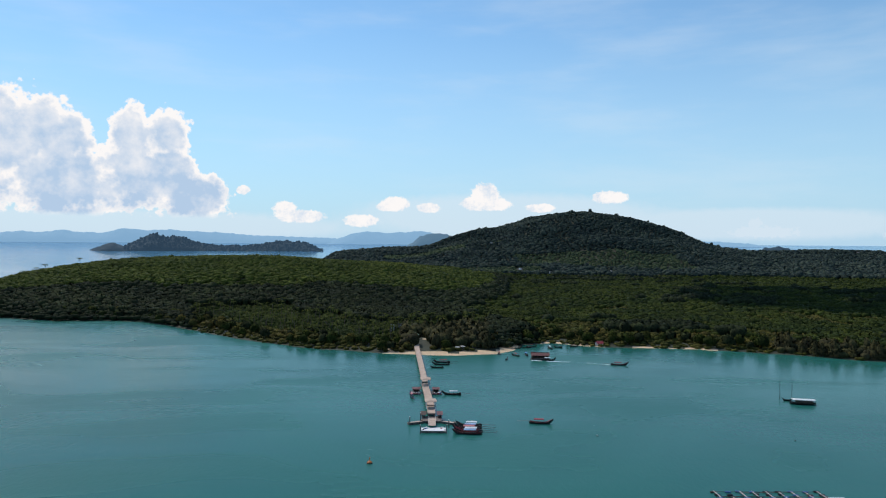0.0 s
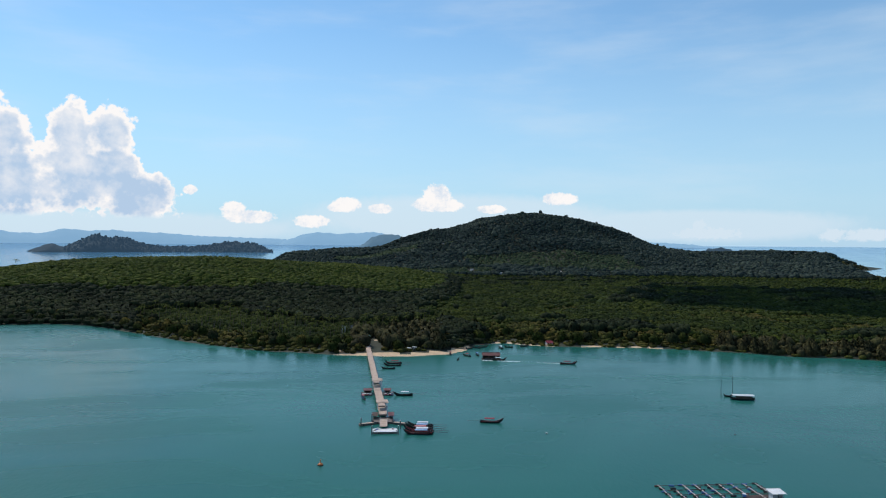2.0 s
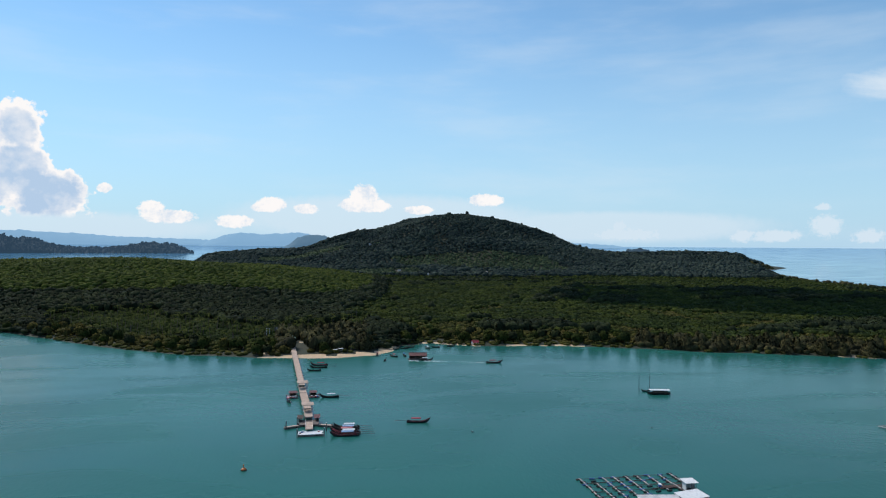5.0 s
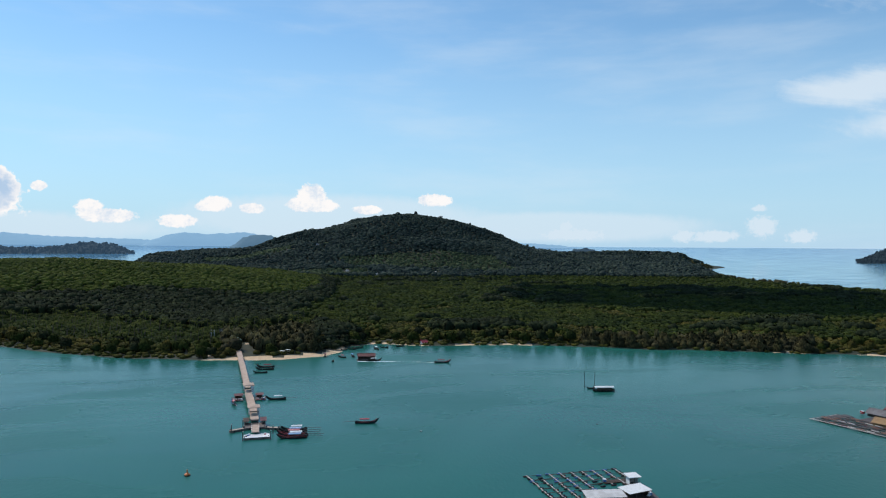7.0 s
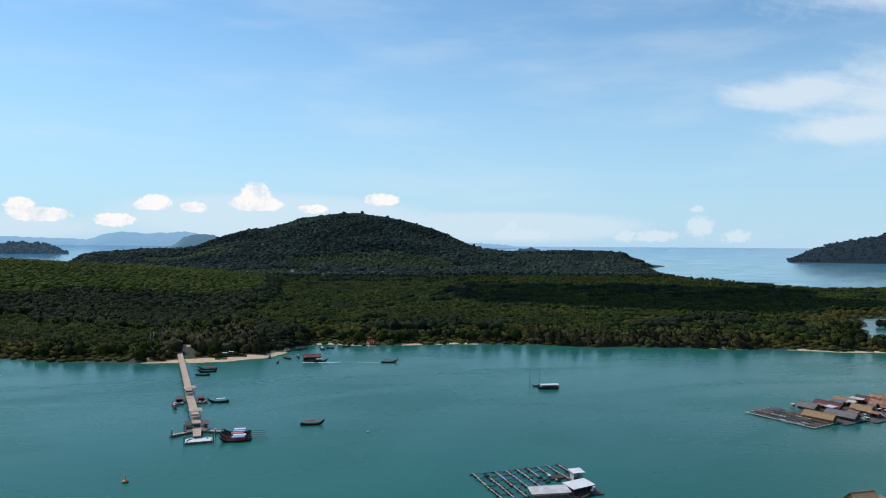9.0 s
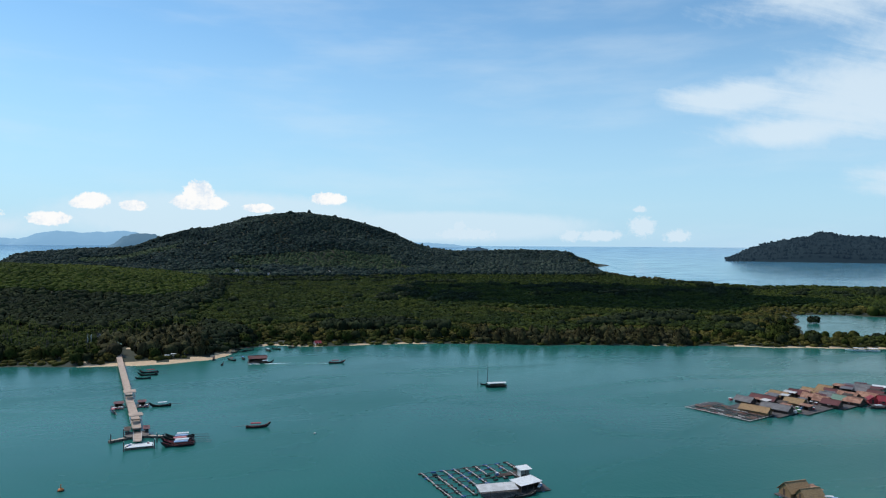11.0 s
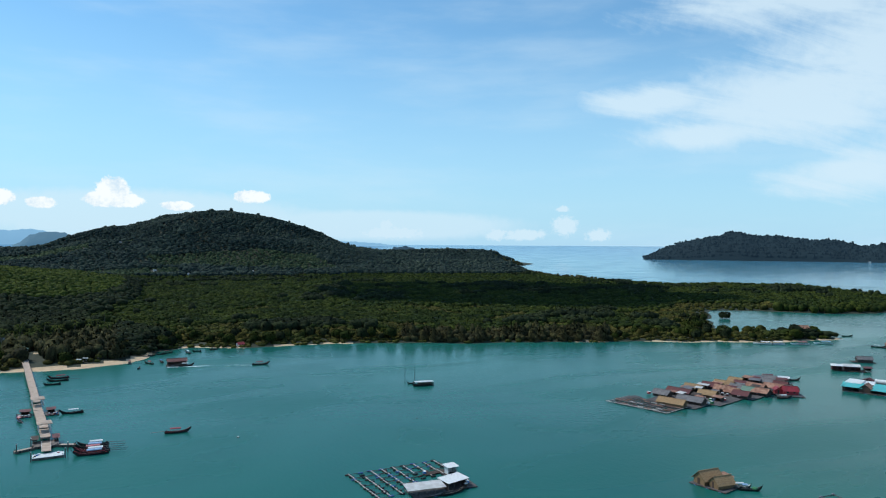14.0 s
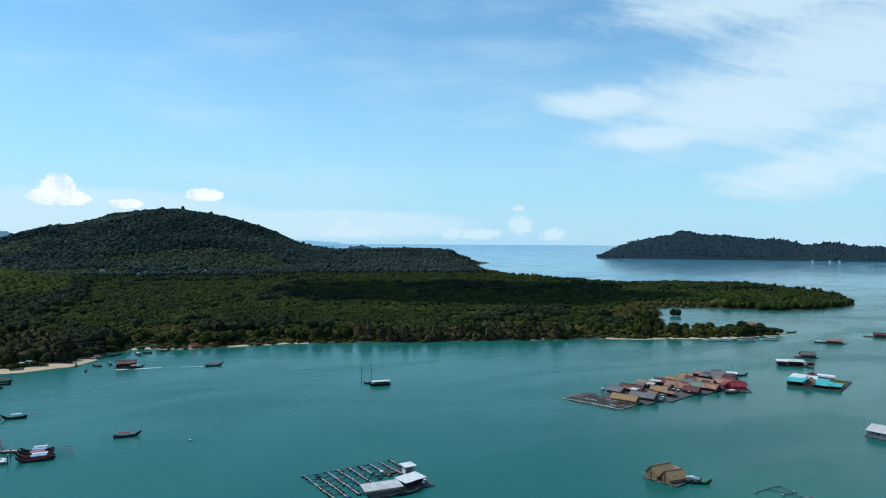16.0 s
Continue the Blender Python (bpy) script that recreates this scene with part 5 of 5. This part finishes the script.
lean_shed(at(187.0, 148.0, -5), 2.6, 3.6, 2.6, 0.5, M_RUST, "open porch with a rust-red tin roof")
longtail_boat(at(187.2, 142.2, -30), 5.8, M_WHITE, "longtail boat with a white awning tied to the hut raft", "", M_WHITE, cabin=(-0.35, 0.1), prow=0.9)
longtail_boat(at(188.4, 139.8, -36), 6.6, M_PALEBLUE, "dark longtail boat with a blue awning and green nets aboard", "", M_WOOD, cabin=(-0.4, -0.15), prow=1.1)
heap = ball(bmesh.new(), 0, 0, 0.3, 0.9, 0.55)
for v in heap.verts:
    v.co += Vector(rng.uniform(-0.12, 0.12, 3))
part("mesh", heap, M_GREEN, thing("net_heap", at(189.3, 139.1, 0, 0.45), "heap of green nets lying in a boat", "net"))

# ---- floating village ----
RAFTS = "plank rafts of the floating village"
for x, y, turn, L, Wd in ((250, 254.5, 0, 13, 5), (264.5, 236.5, -78, 26, 17), (284, 240, -78, 34, 26), (309, 239, -78, 30, 25), (331, 241, -78, 28, 20), (349, 248, -60, 14, 22)):
    floating_deck(at(x, y, turn), L, Wd, "broad weathered plank raft of the floating village", group=RAFTS)
HOMES = "houses of the floating village"
for x, y, L, Wd, roof, wall, name in (
        (267, 249, 9, 5.5, M_GREYTIN, M_WOOD, "grey tin"), (277.6, 247.5, 13, 6, M_MAROON, M_BROWN, "maroon tin"), (267.5, 231.5, 15, 6, M_GREYTIN, M_WOOD, "grey tin"),
        (255.8, 232.5, 14, 5.5, M_STRAW, M_BAMBOO, "straw-coloured thatch"), (292.5, 251.5, 10, 6, M_STRAW, M_BAMBOO, "straw-coloured thatch"), (286, 237.0, 9, 6.5, M_STRAW, M_BAMBOO, "straw-coloured thatch"),
        (304.5, 250.5, 9, 6, M_MAROON, M_BROWN, "maroon tin"), (314.5, 250.0, 12, 7, M_STRAW, M_WOOD, "straw-coloured thatch"), (303.2, 242.0, 8, 4.5, M_RUST, M_WHITE, "rusty tin"),
        (302.0, 235.2, 7, 4.5, M_RUST, M_WHITE, "rusty tin"), (300.0, 228.3, 8, 6, M_MAROON, M_BROWN, "maroon tin"), (313.0, 240.5, 7, 5, M_GREYTIN, M_WOOD, "grey tin"),
        (323.0, 245.5, 8, 5.5, M_MAROON, M_WOOD, "maroon tin"), (327.5, 253.0, 8, 6, M_STRAW, M_BAMBOO, "straw-coloured thatch"), (323.5, 237.5, 9, 5.5, M_RUST, M_WHITE, "faded rusty tin"),
        (314.0, 227.4, 8, 6.5, M_RUST, M_WOOD, "rusty tin"), (331.0, 232.5, 9, 6.0, M_RUST, M_BROWN, "rusty tin"), (312.2, 233.6, 6, 5, M_GREENTIN, M_WOOD, "dull green tin"),
        (341, 243.0, 8, 5.5, M_GREYTIN, M_BROWN, "dark grey tin"), (339.0, 234.0, 8, 5.5, M_MAROON, M_BROWN, "maroon tin"), (349.5, 248.5, 7, 5, M_GREYTIN, M_BROWN, "dark grey tin")):
    gable_house(at(x, y, -77 + rng.uniform(-4, 4)), L * rng.uniform(0.8, 1.0), Wd * 0.86, 1.9, 1.5, M_SHADED_SHACK if wall is not M_BAMBOO else wall, roof, "wooden house with a %s roof on the village raft" % name, HOMES, base=0.45, eave=0.85, open_side=bool(rng.uniform() > 0.5))
for k in range(26):
    x, y = rng.uniform(262, 345), 0
    y = 240 + (x - 300) * 0.02 + rng.uniform(-13, 14)
    lean_shed(at(x, y, -77 + rng.uniform(-9, 9)), rng.uniform(3.0, 6.0), rng.uniform(2.4, 4.0), rng.uniform(2.2, 3.0), rng.uniform(0.3, 0.7), (M_RUST, M_GREYTIN, M_MAROON, M_PALETIN, M_RUST, M_SHADED_SHACK)[k % 6],
              "patched lean-to with a tin roof between the village houses", "lean-tos of the floating village", 3, M_SHADED_SHACK)
for k, (x, y) in enumerate(((345.0, 252.5), (350.5, 241.5), (344.0, 238.5), (336.0, 247.5), (353.0, 252.0), (334.5, 227.5))):
    lean_shed(at(x, y, -65 + 12 * (k % 3)), 5.0, 3.6, 2.9, 0.6, (M_GREYTIN, M_MAROON, M_BROWN)[k % 3], "dark shed with a tin roof at the raft's end", "lean-tos of the floating village", 3, M_SHADED_SHACK)
lean_shed(at(356.5, 244.5, -60), 5.5, 4.0, 2.6, 0.4, M_WHITE, "small shed with a white tin roof at the raft's end", HOMES, 3, M_BROWN)
floating_deck(at(327.0, 221.5, -40), 13, 11, "plank raft below the red-roofed house", group=RAFTS)
gable_house(at(328.6, 222.0, -40), 7.0, 5.4, 2.2, 1.8, M_RED, M_BRIGHTRED, "red wooden house with a bright red gable roof", HOMES, base=0.45)
gable_house(at(325.6, 226.6, 50), 4.6, 3.6, 2.0, 1.3, M_RED, M_BRIGHTRED, "red wooden annexe with a bright red gable roof", HOMES, base=0.45)
# net pens and walkways at the open end
pens = thing("net_pens", at(247.0, 240.0, -78), "grid of plank walkways and reddish boats' gear round net pens", "fish pens")
for k in range(7):
    part("walkway", box(bmesh.new(), 0.0, -9.0 + k * 3.0, 0.5, 33.0, 0.8, 0.12), M_PALEWOOD if k == 0 else M_PLANK, pens)
for k in range(9):
    part("cross_beam", box(bmesh.new(), -16 + k * 4.0, 0, 0.44, 0.5, 19.0, 0.12), M_PALEWOOD if k in (0, 8) else M_BROWN, pens)
for i in range(8):
    for k in range(6):
        if rng.uniform() < 0.65:
            part("net", box(bmesh.new(), -14 + i * 4.0, -7.5 + k * 3.0, 0.2, 3.2, 2.0, 0.2), M_NET if rng.uniform() < 0.6 else M_MAROON, pens)
        if rng.uniform() < 0.4:
            part("pipe_rail", rod(bmesh.new(), (-15.6 + i * 4.0, -8.6 + k * 3.0, 0.85), (-12.4 + i * 4.0, -8.6 + k * 3.0, 0.8), 0.14, 6), M_RUST if rng.uniform() < 0.6 else M_PALETIN, pens)
for k in range(46):
    x, y = rng.uniform(262, 335), rng.uniform(224, 258)
    if rng.uniform() < 0.5:
        y = rng.uniform(224.5, 231)
    crate(x, y, 0.45, (M_BLUE, M_RED, M_BROWN, M_WHITE, M_GREEN, M_MAROON)[k % 6], "plastic tub with a white lid on the village raft", rng.uniform(0.8, 1.7))
for x, y, turn, mat in ((318.0, 217.5, -20, M_WHITE), (346.0, 230.5, 60, None), (335.0, 225.5, -35, M_RED), (362.0, 250.0, 75, None), (366.5, 244.5, -10, None)):
    longtail_boat(at(x, y, turn), 8.0, mat, "dark longtail boat tied up at the floating village", "boats at the floating village", prow=1.1)

# ---- rafts beyond the village ----
floating_deck(at(382.0, 207.8, -72), 26, 34, "wide plank raft with teal-roofed sheds and a grass bed")


def on_wide(u, v, turn=0.0, z=0.0):
    """A pose on the wide raft: u along its open side, v across."""
    return at(382.0 + 0.31 * u + 0.95 * v, 207.8 - 0.95 * u + 0.31 * v, -72 + turn, z)


for u, v, turn, L, Wd, H, fall, mat, name in ((-9.0, -12.5, 4, 9.0, 8.0, 3.4, 1.2, M_TEAL, "teal"), (-9.5, -5.0, -3, 7.0, 8.5, 4.0, 0.7, M_WHITE, "white"), (-4.0, -3.0, 6, 6.0, 6.0, 3.6, 0.8, M_WHITE, "white"),
                                              (3.8, -12.8, -4, 7.5, 6.5, 3.0, 1.3, M_TEAL, "teal"), (9.6, -12.2, 5, 5.4, 6.0, 2.7, 0.9, M_TEAL, "teal"), (2.5, -6.2, -7, 5.0, 5.0, 3.2, 0.8, M_TEAL, "teal"),
                                              (9.4, -7.2, 2, 3.4, 3.2, 1.9, 0.3, M_WHITE, "white")):
    lean_shed(on_wide(u, v, turn), L, Wd, H, fall, mat, "open shed with a %s tin roof on a raft" % name, "sheds on the wide raft", 3, M_BROWN)
gable_house(on_wide(-2.6, -12.6, 88), 6.5, 5.0, 2.4, 1.9, M_BROWN, M_RUST, "brown hut with a rusty gable roof on the wide raft", base=0.45)
gable_house(on_wide(-6.6, 11.5, 90), 4.6, 4.4, 2.4, 0.9, M_MAROON, M_MAROON, "dark red hut on the wide raft", base=0.45)
tank = thing("water_tank", on_wide(0.5, 14.6, 0, 0.45), "long white rounded tank lying on the raft", "tank")
part("barrel", rod(bmesh.new(), (-4.5, 0, 1.5), (4.5, 0, 1.5), 1.25, 16), M_WHITE, tank, smooth=False)
for q in (-3, 0, 3):
    part("cradle", box(bmesh.new(), q, 0, 0.3, 0.4, 2.0, 0.6), M_WOOD, tank)
lawn = thing("grass_bed", on_wide(5.0, 4.0, 0, 0.43), "square bed of yellow-green grass on the raft", "grass")
part("turf", box(bmesh.new(), 0, 0, 0.08, 13.0, 16.0, 0.16), M_GRASSMAT, lawn)
tv, tf, _ = crown_template(400, 0.016, "round", 77, fill=False)
tv = tv * np.array([6.2, 7.7, 0.35]) + np.array([0, 0, 0.1])
blades = new("blades", mesh_arrays("blades", tv, tf, (M_GRASSMAT,)))
blades.parent = lawn
for side in (-1, 1):
    part("kerb", box(bmesh.new(), 0, side * 8.4, 0.15, 14.0, 0.7, 0.4), M_BROWN, lawn)
    part("kerb", box(bmesh.new(), side * 6.9, 0, 0.15, 0.7, 16.0, 0.4), M_BROWN, lawn)

floating_deck(at(425.0, 248.0, -50), 17, 8, "dark plank raft with pale-roofed sheds", M_BROWN)
lean_shed(at(419.5, 252.5, -50), 6, 5, 3.4, 0.6, M_WHITE, "shed with a white tin roof on a dark raft", "", 3, M_MAROON)
lean_shed(at(426.5, 247.5, -50), 9, 6, 3.4, 0.8, M_PALETIN, "long shed with a pale tin roof on a dark raft", "", 4, M_MAROON)
lean_shed(at(432.0, 241.0, -50), 4, 4, 2.4, 0.4, M_MAROON, "low maroon shed on a dark raft", "", 3, M_BROWN)
floating_deck(at(464.5, 262.5, -45), 14, 7, "dark low plank raft", M_BROWN)
gable_house(at(465.5, 262.0, -45), 9, 5, 2.0, 1.6, M_SHADED_SHACK, M_GREYTIN, "dark grey-roofed hut on a low raft", base=0.45)
floating_deck(at(551.5, 288.5, -55), 14, 7, "plank raft below a salmon-roofed shed", M_BROWN)
gable_house(at(551.5, 289.0, -55), 10, 5.0, 2.0, 1.2, M_SHADED_SHACK, M_RUST, "low hut with a rusty salmon roof on a raft", base=0.45)
longtail_boat(at(545.0, 296.5, -55), 9, M_WHITE, "dark boat with a white awning beside a raft", "", prow=1.0)
floating_deck(at(622.0, 292.0, -55), 18, 8, "far plank raft with a dark hut", M_BROWN)
gable_house(at(624.0, 290.0, -55), 8, 5.5, 2.0, 1.3, M_MAROON, M_MAROON, "dark maroon hut on a far raft", base=0.45)
# grey boathouse
gable_house(at(297.0, 132.6, -88), 15, 10.0, 2.4, 1.7, M_GREYTIN, M_PALETIN, "grey tin boathouse with a pale gable roof on a raft", base=0.4, doors=0)
floating_deck(at(297.0, 132.6, -88), 16.5, 11.5, "plank raft below the grey boathouse")

# ---- excursion boats on the sandspit ----
TOUR = "excursion boats drawn up at the sandspit"
for x, y, turn, mat, trim, lab in ((481.0, 348.0, 132, M_WHITE, M_BLUE, "white speedboat with a white awning at the sandspit"), (488.5, 342.5, 132, M_WHITE, M_BLUE, "white speedboat with a worn white awning at the sandspit"),
                                   (505.0, 333.0, 136, M_PINK, M_RED, "white speedboat with a salmon-red awning at the sandspit"), (525.0, 327.0, 130, M_PALEBLUE, M_GREEN, "white speedboat with a blue awning at the sandspit")):
    speedboat(at(x, y, turn), 13.5, mat, lab, TOUR, trim)
longtail_boat(at(588.5, 345.5, -20), 10, None, "dark open boat off the tip of the sandspit", "", prow=0.8)
gable_house(pose(552, 362, sand_z(552, 362), 0, 0, -35), 9, 6, 3.4, 2.0, M_BROWN, M_RUST, "brown house with a rusty roof among the trees of the sandspit", base=3.2)

# ---- buildings on land ----
for x, y, turn, L, Wd, roof, lab in ((-5.5, 549, 10, 8, 5, M_STRAW, "small open-air stall with a tan roof behind the beach"), (-1.0, 556, -8, 9, 5.5, M_RUST, "low house with a rusty roof behind the beach"),
                                     (3.0, 500, 5, 7, 4, M_MAROON, "low dark beach hut"), (8.0, 503, -10, 6, 4, M_GREYTIN, "low grey beach hut")):
    gable_house(pose(x, y, sand_z(x, y) - 0.3, 0, 0, turn), L, Wd, 2.3, 1.2, M_WHITE if roof is M_STRAW else M_BROWN, roof, lab, "huts behind the beach", base=0.3)
for x, y, mat in ((-34, 562, M_WHITE), (-31.8, 562, M_WHITE)):
    tw = thing("gate_post", pose(x, y, sand_z(x, y)), "tall white concrete gate post among the trees", "post", "gate posts")
    part("shaft", box(bmesh.new(), 0, 0, 3.5, 0.55, 0.55, 7.4), mat, tw)
    part("cap", box(bmesh.new(), 0, 0, 7.3, 0.8, 0.8, 0.3), mat, tw)
sb = thing("notice_board", pose(-25.5, 562, sand_z(-25.5, 562), 0, 0, 5), "dark notice board on posts among the trees", "sign")
part("board", box(bmesh.new(), 0, 0, 6.6, 5.5, 0.2, 3.2), M_CONCRETE_DARK, sb)
for s in (-2, 2):
    part("post", rod(bmesh.new(), (s, 0, -0.2), (s, 0, 5.2), 0.14, 8), M_METAL, sb)
for k in range(3):
    part("line", box(bmesh.new(), 0, -0.12, 5.7 + k * 0.8, 4.2 - k, 0.03, 0.25), M_WHITE, sb)

for k, (x, y) in enumerate(CLEAR):
    gable_house(pose(x, y, sand_z(x, y) + 2.0, 0, 0, 20 + 35 * k), 6, 4.5, 3.6, 1.3, M_WHITE, M_PALETIN if k % 2 else M_GREYTIN, "white two-storey house among the trees at the hill's foot", "houses at the hill's foot", base=-2.0)
for az, r in ((62.0, 3432), (62.6, 3425), (60.9, 3440)):
    p = heading(az) * r
    gable_house(pose(p.x, p.y, float(far_rise(np.array(r))) + 1, 0, 0, 30), 16, 9, 5, 3, M_WHITE, M_PALETIN, "white building on the shore of the far island", "buildings on the far shore", base=0.0)


# ---- single trees ----
def palm_meshes(seed):
    rg = np.random.default_rng(seed)
    bm = bmesh.new()
    bend = rg.uniform(0.4, 1.8)
    pts = [(bend * (k / 6) ** 2, 0, 9.0 * k / 6) for k in range(7)]
    for a, b, k in zip(pts, pts[1:], range(6)):
        rod(bm, a, b, 0.24 - 0.02 * k, 6, 0.22 - 0.02 * k)
    bc = bmesh.new()
    for f in range(12):
        a = f * 2.4 + rg.uniform(-0.3, 0.3)
        up = rg.uniform(-0.5, 1.3)
        prev = None
        for k in range(7):
            s = k / 6
            rad = 3.6 * s
            z = 9.1 + up * 2.2 * s - (2.6 + rg.uniform(-0.2, 0.3)) * s * s
            c = Vector((bend + rad * math.cos(a), rad * math.sin(a), z))
            side = Vector((-math.sin(a), math.cos(a), -0.55)) * (0.27 * math.sin(math.pi * min(0.97, 0.12 + 0.86 * s)))
            side2 = Vector((math.sin(a), -math.cos(a), -0.55)) * (0.27 * math.sin(math.pi * min(0.97, 0.12 + 0.86 * s)))
            row = (bc.verts.new(c), bc.verts.new(c + side), bc.verts.new(c + side2))
            if prev:
                bc.faces.new((prev[0], row[0], row[1], prev[1]))
                bc.faces.new((prev[0], prev[2], row[2], row[0]))
            prev = row
    return bm, bc


def leafy_tree(seed, shape, crown_mat, name, label, wide, tall, lift, cards, card):
    tree = thing(name, at(0, 0), label, "tree")
    bm = bmesh.new()
    rod(bm, (0, 0, -0.5), (0.1, 0, lift + tall * 0.35), 0.26, 7, 0.14)
    rg = np.random.default_rng(seed)
    for k in range(5):
        a = rg.uniform(0, 6.28)
        rod(bm, (0.1, 0, lift + tall * (0.1 + 0.05 * k)), (math.cos(a) * wide * 0.5, math.sin(a) * wide * 0.5, lift + tall * (0.35 + 0.08 * k)), 0.11, 5, 0.04)
    part("trunk", bm, M_BARK, tree)
    v, f, ways = crown_template(cards, card, shape, seed, fill=False)
    v = v * np.array([wide, wide, tall]) + np.array([0, 0, lift])
    ob = new("crown", mesh_arrays("crown", v, f, (crown_mat,), None, True))
    soften(ob.data, ways)
    ob.parent = tree
    return tree


def scatter(tree, spots, group, size=1.0):
    tree["group"] = group
    for k, (x, y) in enumerate(spots):
        s = rng.uniform(0.75, 1.25) * size
        m = pose(x, y, sand_z(x, y), 0, 0, rng.uniform(0, 360))
        ob = copy_thing(tree, m) if k else tree
        ob.matrix_world = m
        ob.scale = (s, s, s * rng.uniform(0.9, 1.15))


px, py = jittered(9.5, 480, 800, -22, 4)
pzone, _, pd, pr, paz = zone_of(px, py)
spots = [(x, y) for x, y, z, d in zip(px, py, pzone, pd) if z == 8 and d > 20]
rng.shuffle(spots)
for k in range(3):
    tb, cb = palm_meshes(100 + k)
    palm = thing("coconut_palm", at(0, 0), "coconut palm with a thin grey trunk and drooping green fronds", "palm")
    part("trunk", tb, M_BARK, palm)
    part("crown", cb, M_PALM, palm)
    scatter(palm, spots[k:210:3], "coconut palms behind the shore")
tb, cb = palm_meshes(140)
palm = thing("coconut_palm", at(0, 0), "tall coconut palm standing above the wooded skyline", "palm")
part("trunk", tb, M_BARK, palm)
part("crown", cb, M_PALM, palm)
scatter(palm, [(-560, 968), (-553, 985), (-575, 1000), (-545, 992), (-520, 1040)], "palms on the skyline", 1.5)
cx, cy = jittered(6.0, 470, 640, -3, 45)
czone, _, cd, cr, caz = zone_of(cx, cy)
pine_spots = [(x, y) for x, y, z, d in zip(cx, cy, czone, cd) if z == 7]
rng.shuffle(pine_spots)
for k in range(3):
    scatter(leafy_tree(200 + k, "cone", M_CASUARINA, "coastal_pine", "tall feathery grey-green coastal pine", 5.6, 8.6, 0.6, 520, 0.11), pine_spots[k:100:3], "coastal pines near the shore")
sx, sy = jittered(9.0, 400, 760, -36, 62)
szone, _, sd, sr, saz = zone_of(sx, sy)
edge_spots = [(x, y) for x, y, z, d in zip(sx, sy, szone, sd) if z in (1, 3, 4) and 6 < d < 32]
rng.shuffle(edge_spots)
for k in range(4):
    mat = (M_MANGROVE, M_OLIVE, M_SHADED_DARKWOOD, M_MANGROVE)[k]
    lab = ("round green shore tree", "olive-brown shore tree", "dark green shore tree", "round green shore tree")[k]
    scatter(leafy_tree(300 + k, "round", mat, "shore_tree", lab + " with a low leafy crown", 4.0, 6.0, 1.2, 460, 0.16), edge_spots[k:180:4], "trees along the shore")
scatter(leafy_tree(320, "round", M_SHADED_DARKWOOD, "mangrove_tree", "single dark mangrove tree standing in the lagoon", 6.4, 8.0, 0.6, 460, 0.15), [(618, 492)], "lagoon tree")

# a fair-weather cloud high over the land, whose shadow lies on the mangroves
puffs = bmesh.new()
for k in range(44):
    a, q = rng.uniform(0, 6.283), rng.uniform(0, 1) ** 0.5
    ux, uy = math.cos(a) * q, math.sin(a) * q
    r = rng.uniform(35, 75)
    cxx, cyy = -125 + ux * 240 + uy * 110, 1690 - ux * 150 + uy * 190
    bmesh.ops.create_icosphere(puffs, subdivisions=3, radius=r, matrix=Matrix.Translation((cxx, cyy, 1400 + rng.uniform(0, 40))) @ Matrix.Diagonal((1.2, 1, 0.55, 1)))
for v in puffs.verts:
    v.co += noise.noise_vector(v.co * 0.02) * 14 + noise.noise_vector(v.co * 0.07) * 5
tagged(part("cloud", puffs, M_CLOUD, smooth=True), "white fair-weather cloud drifting high over the land", "cloud", kind="structure")
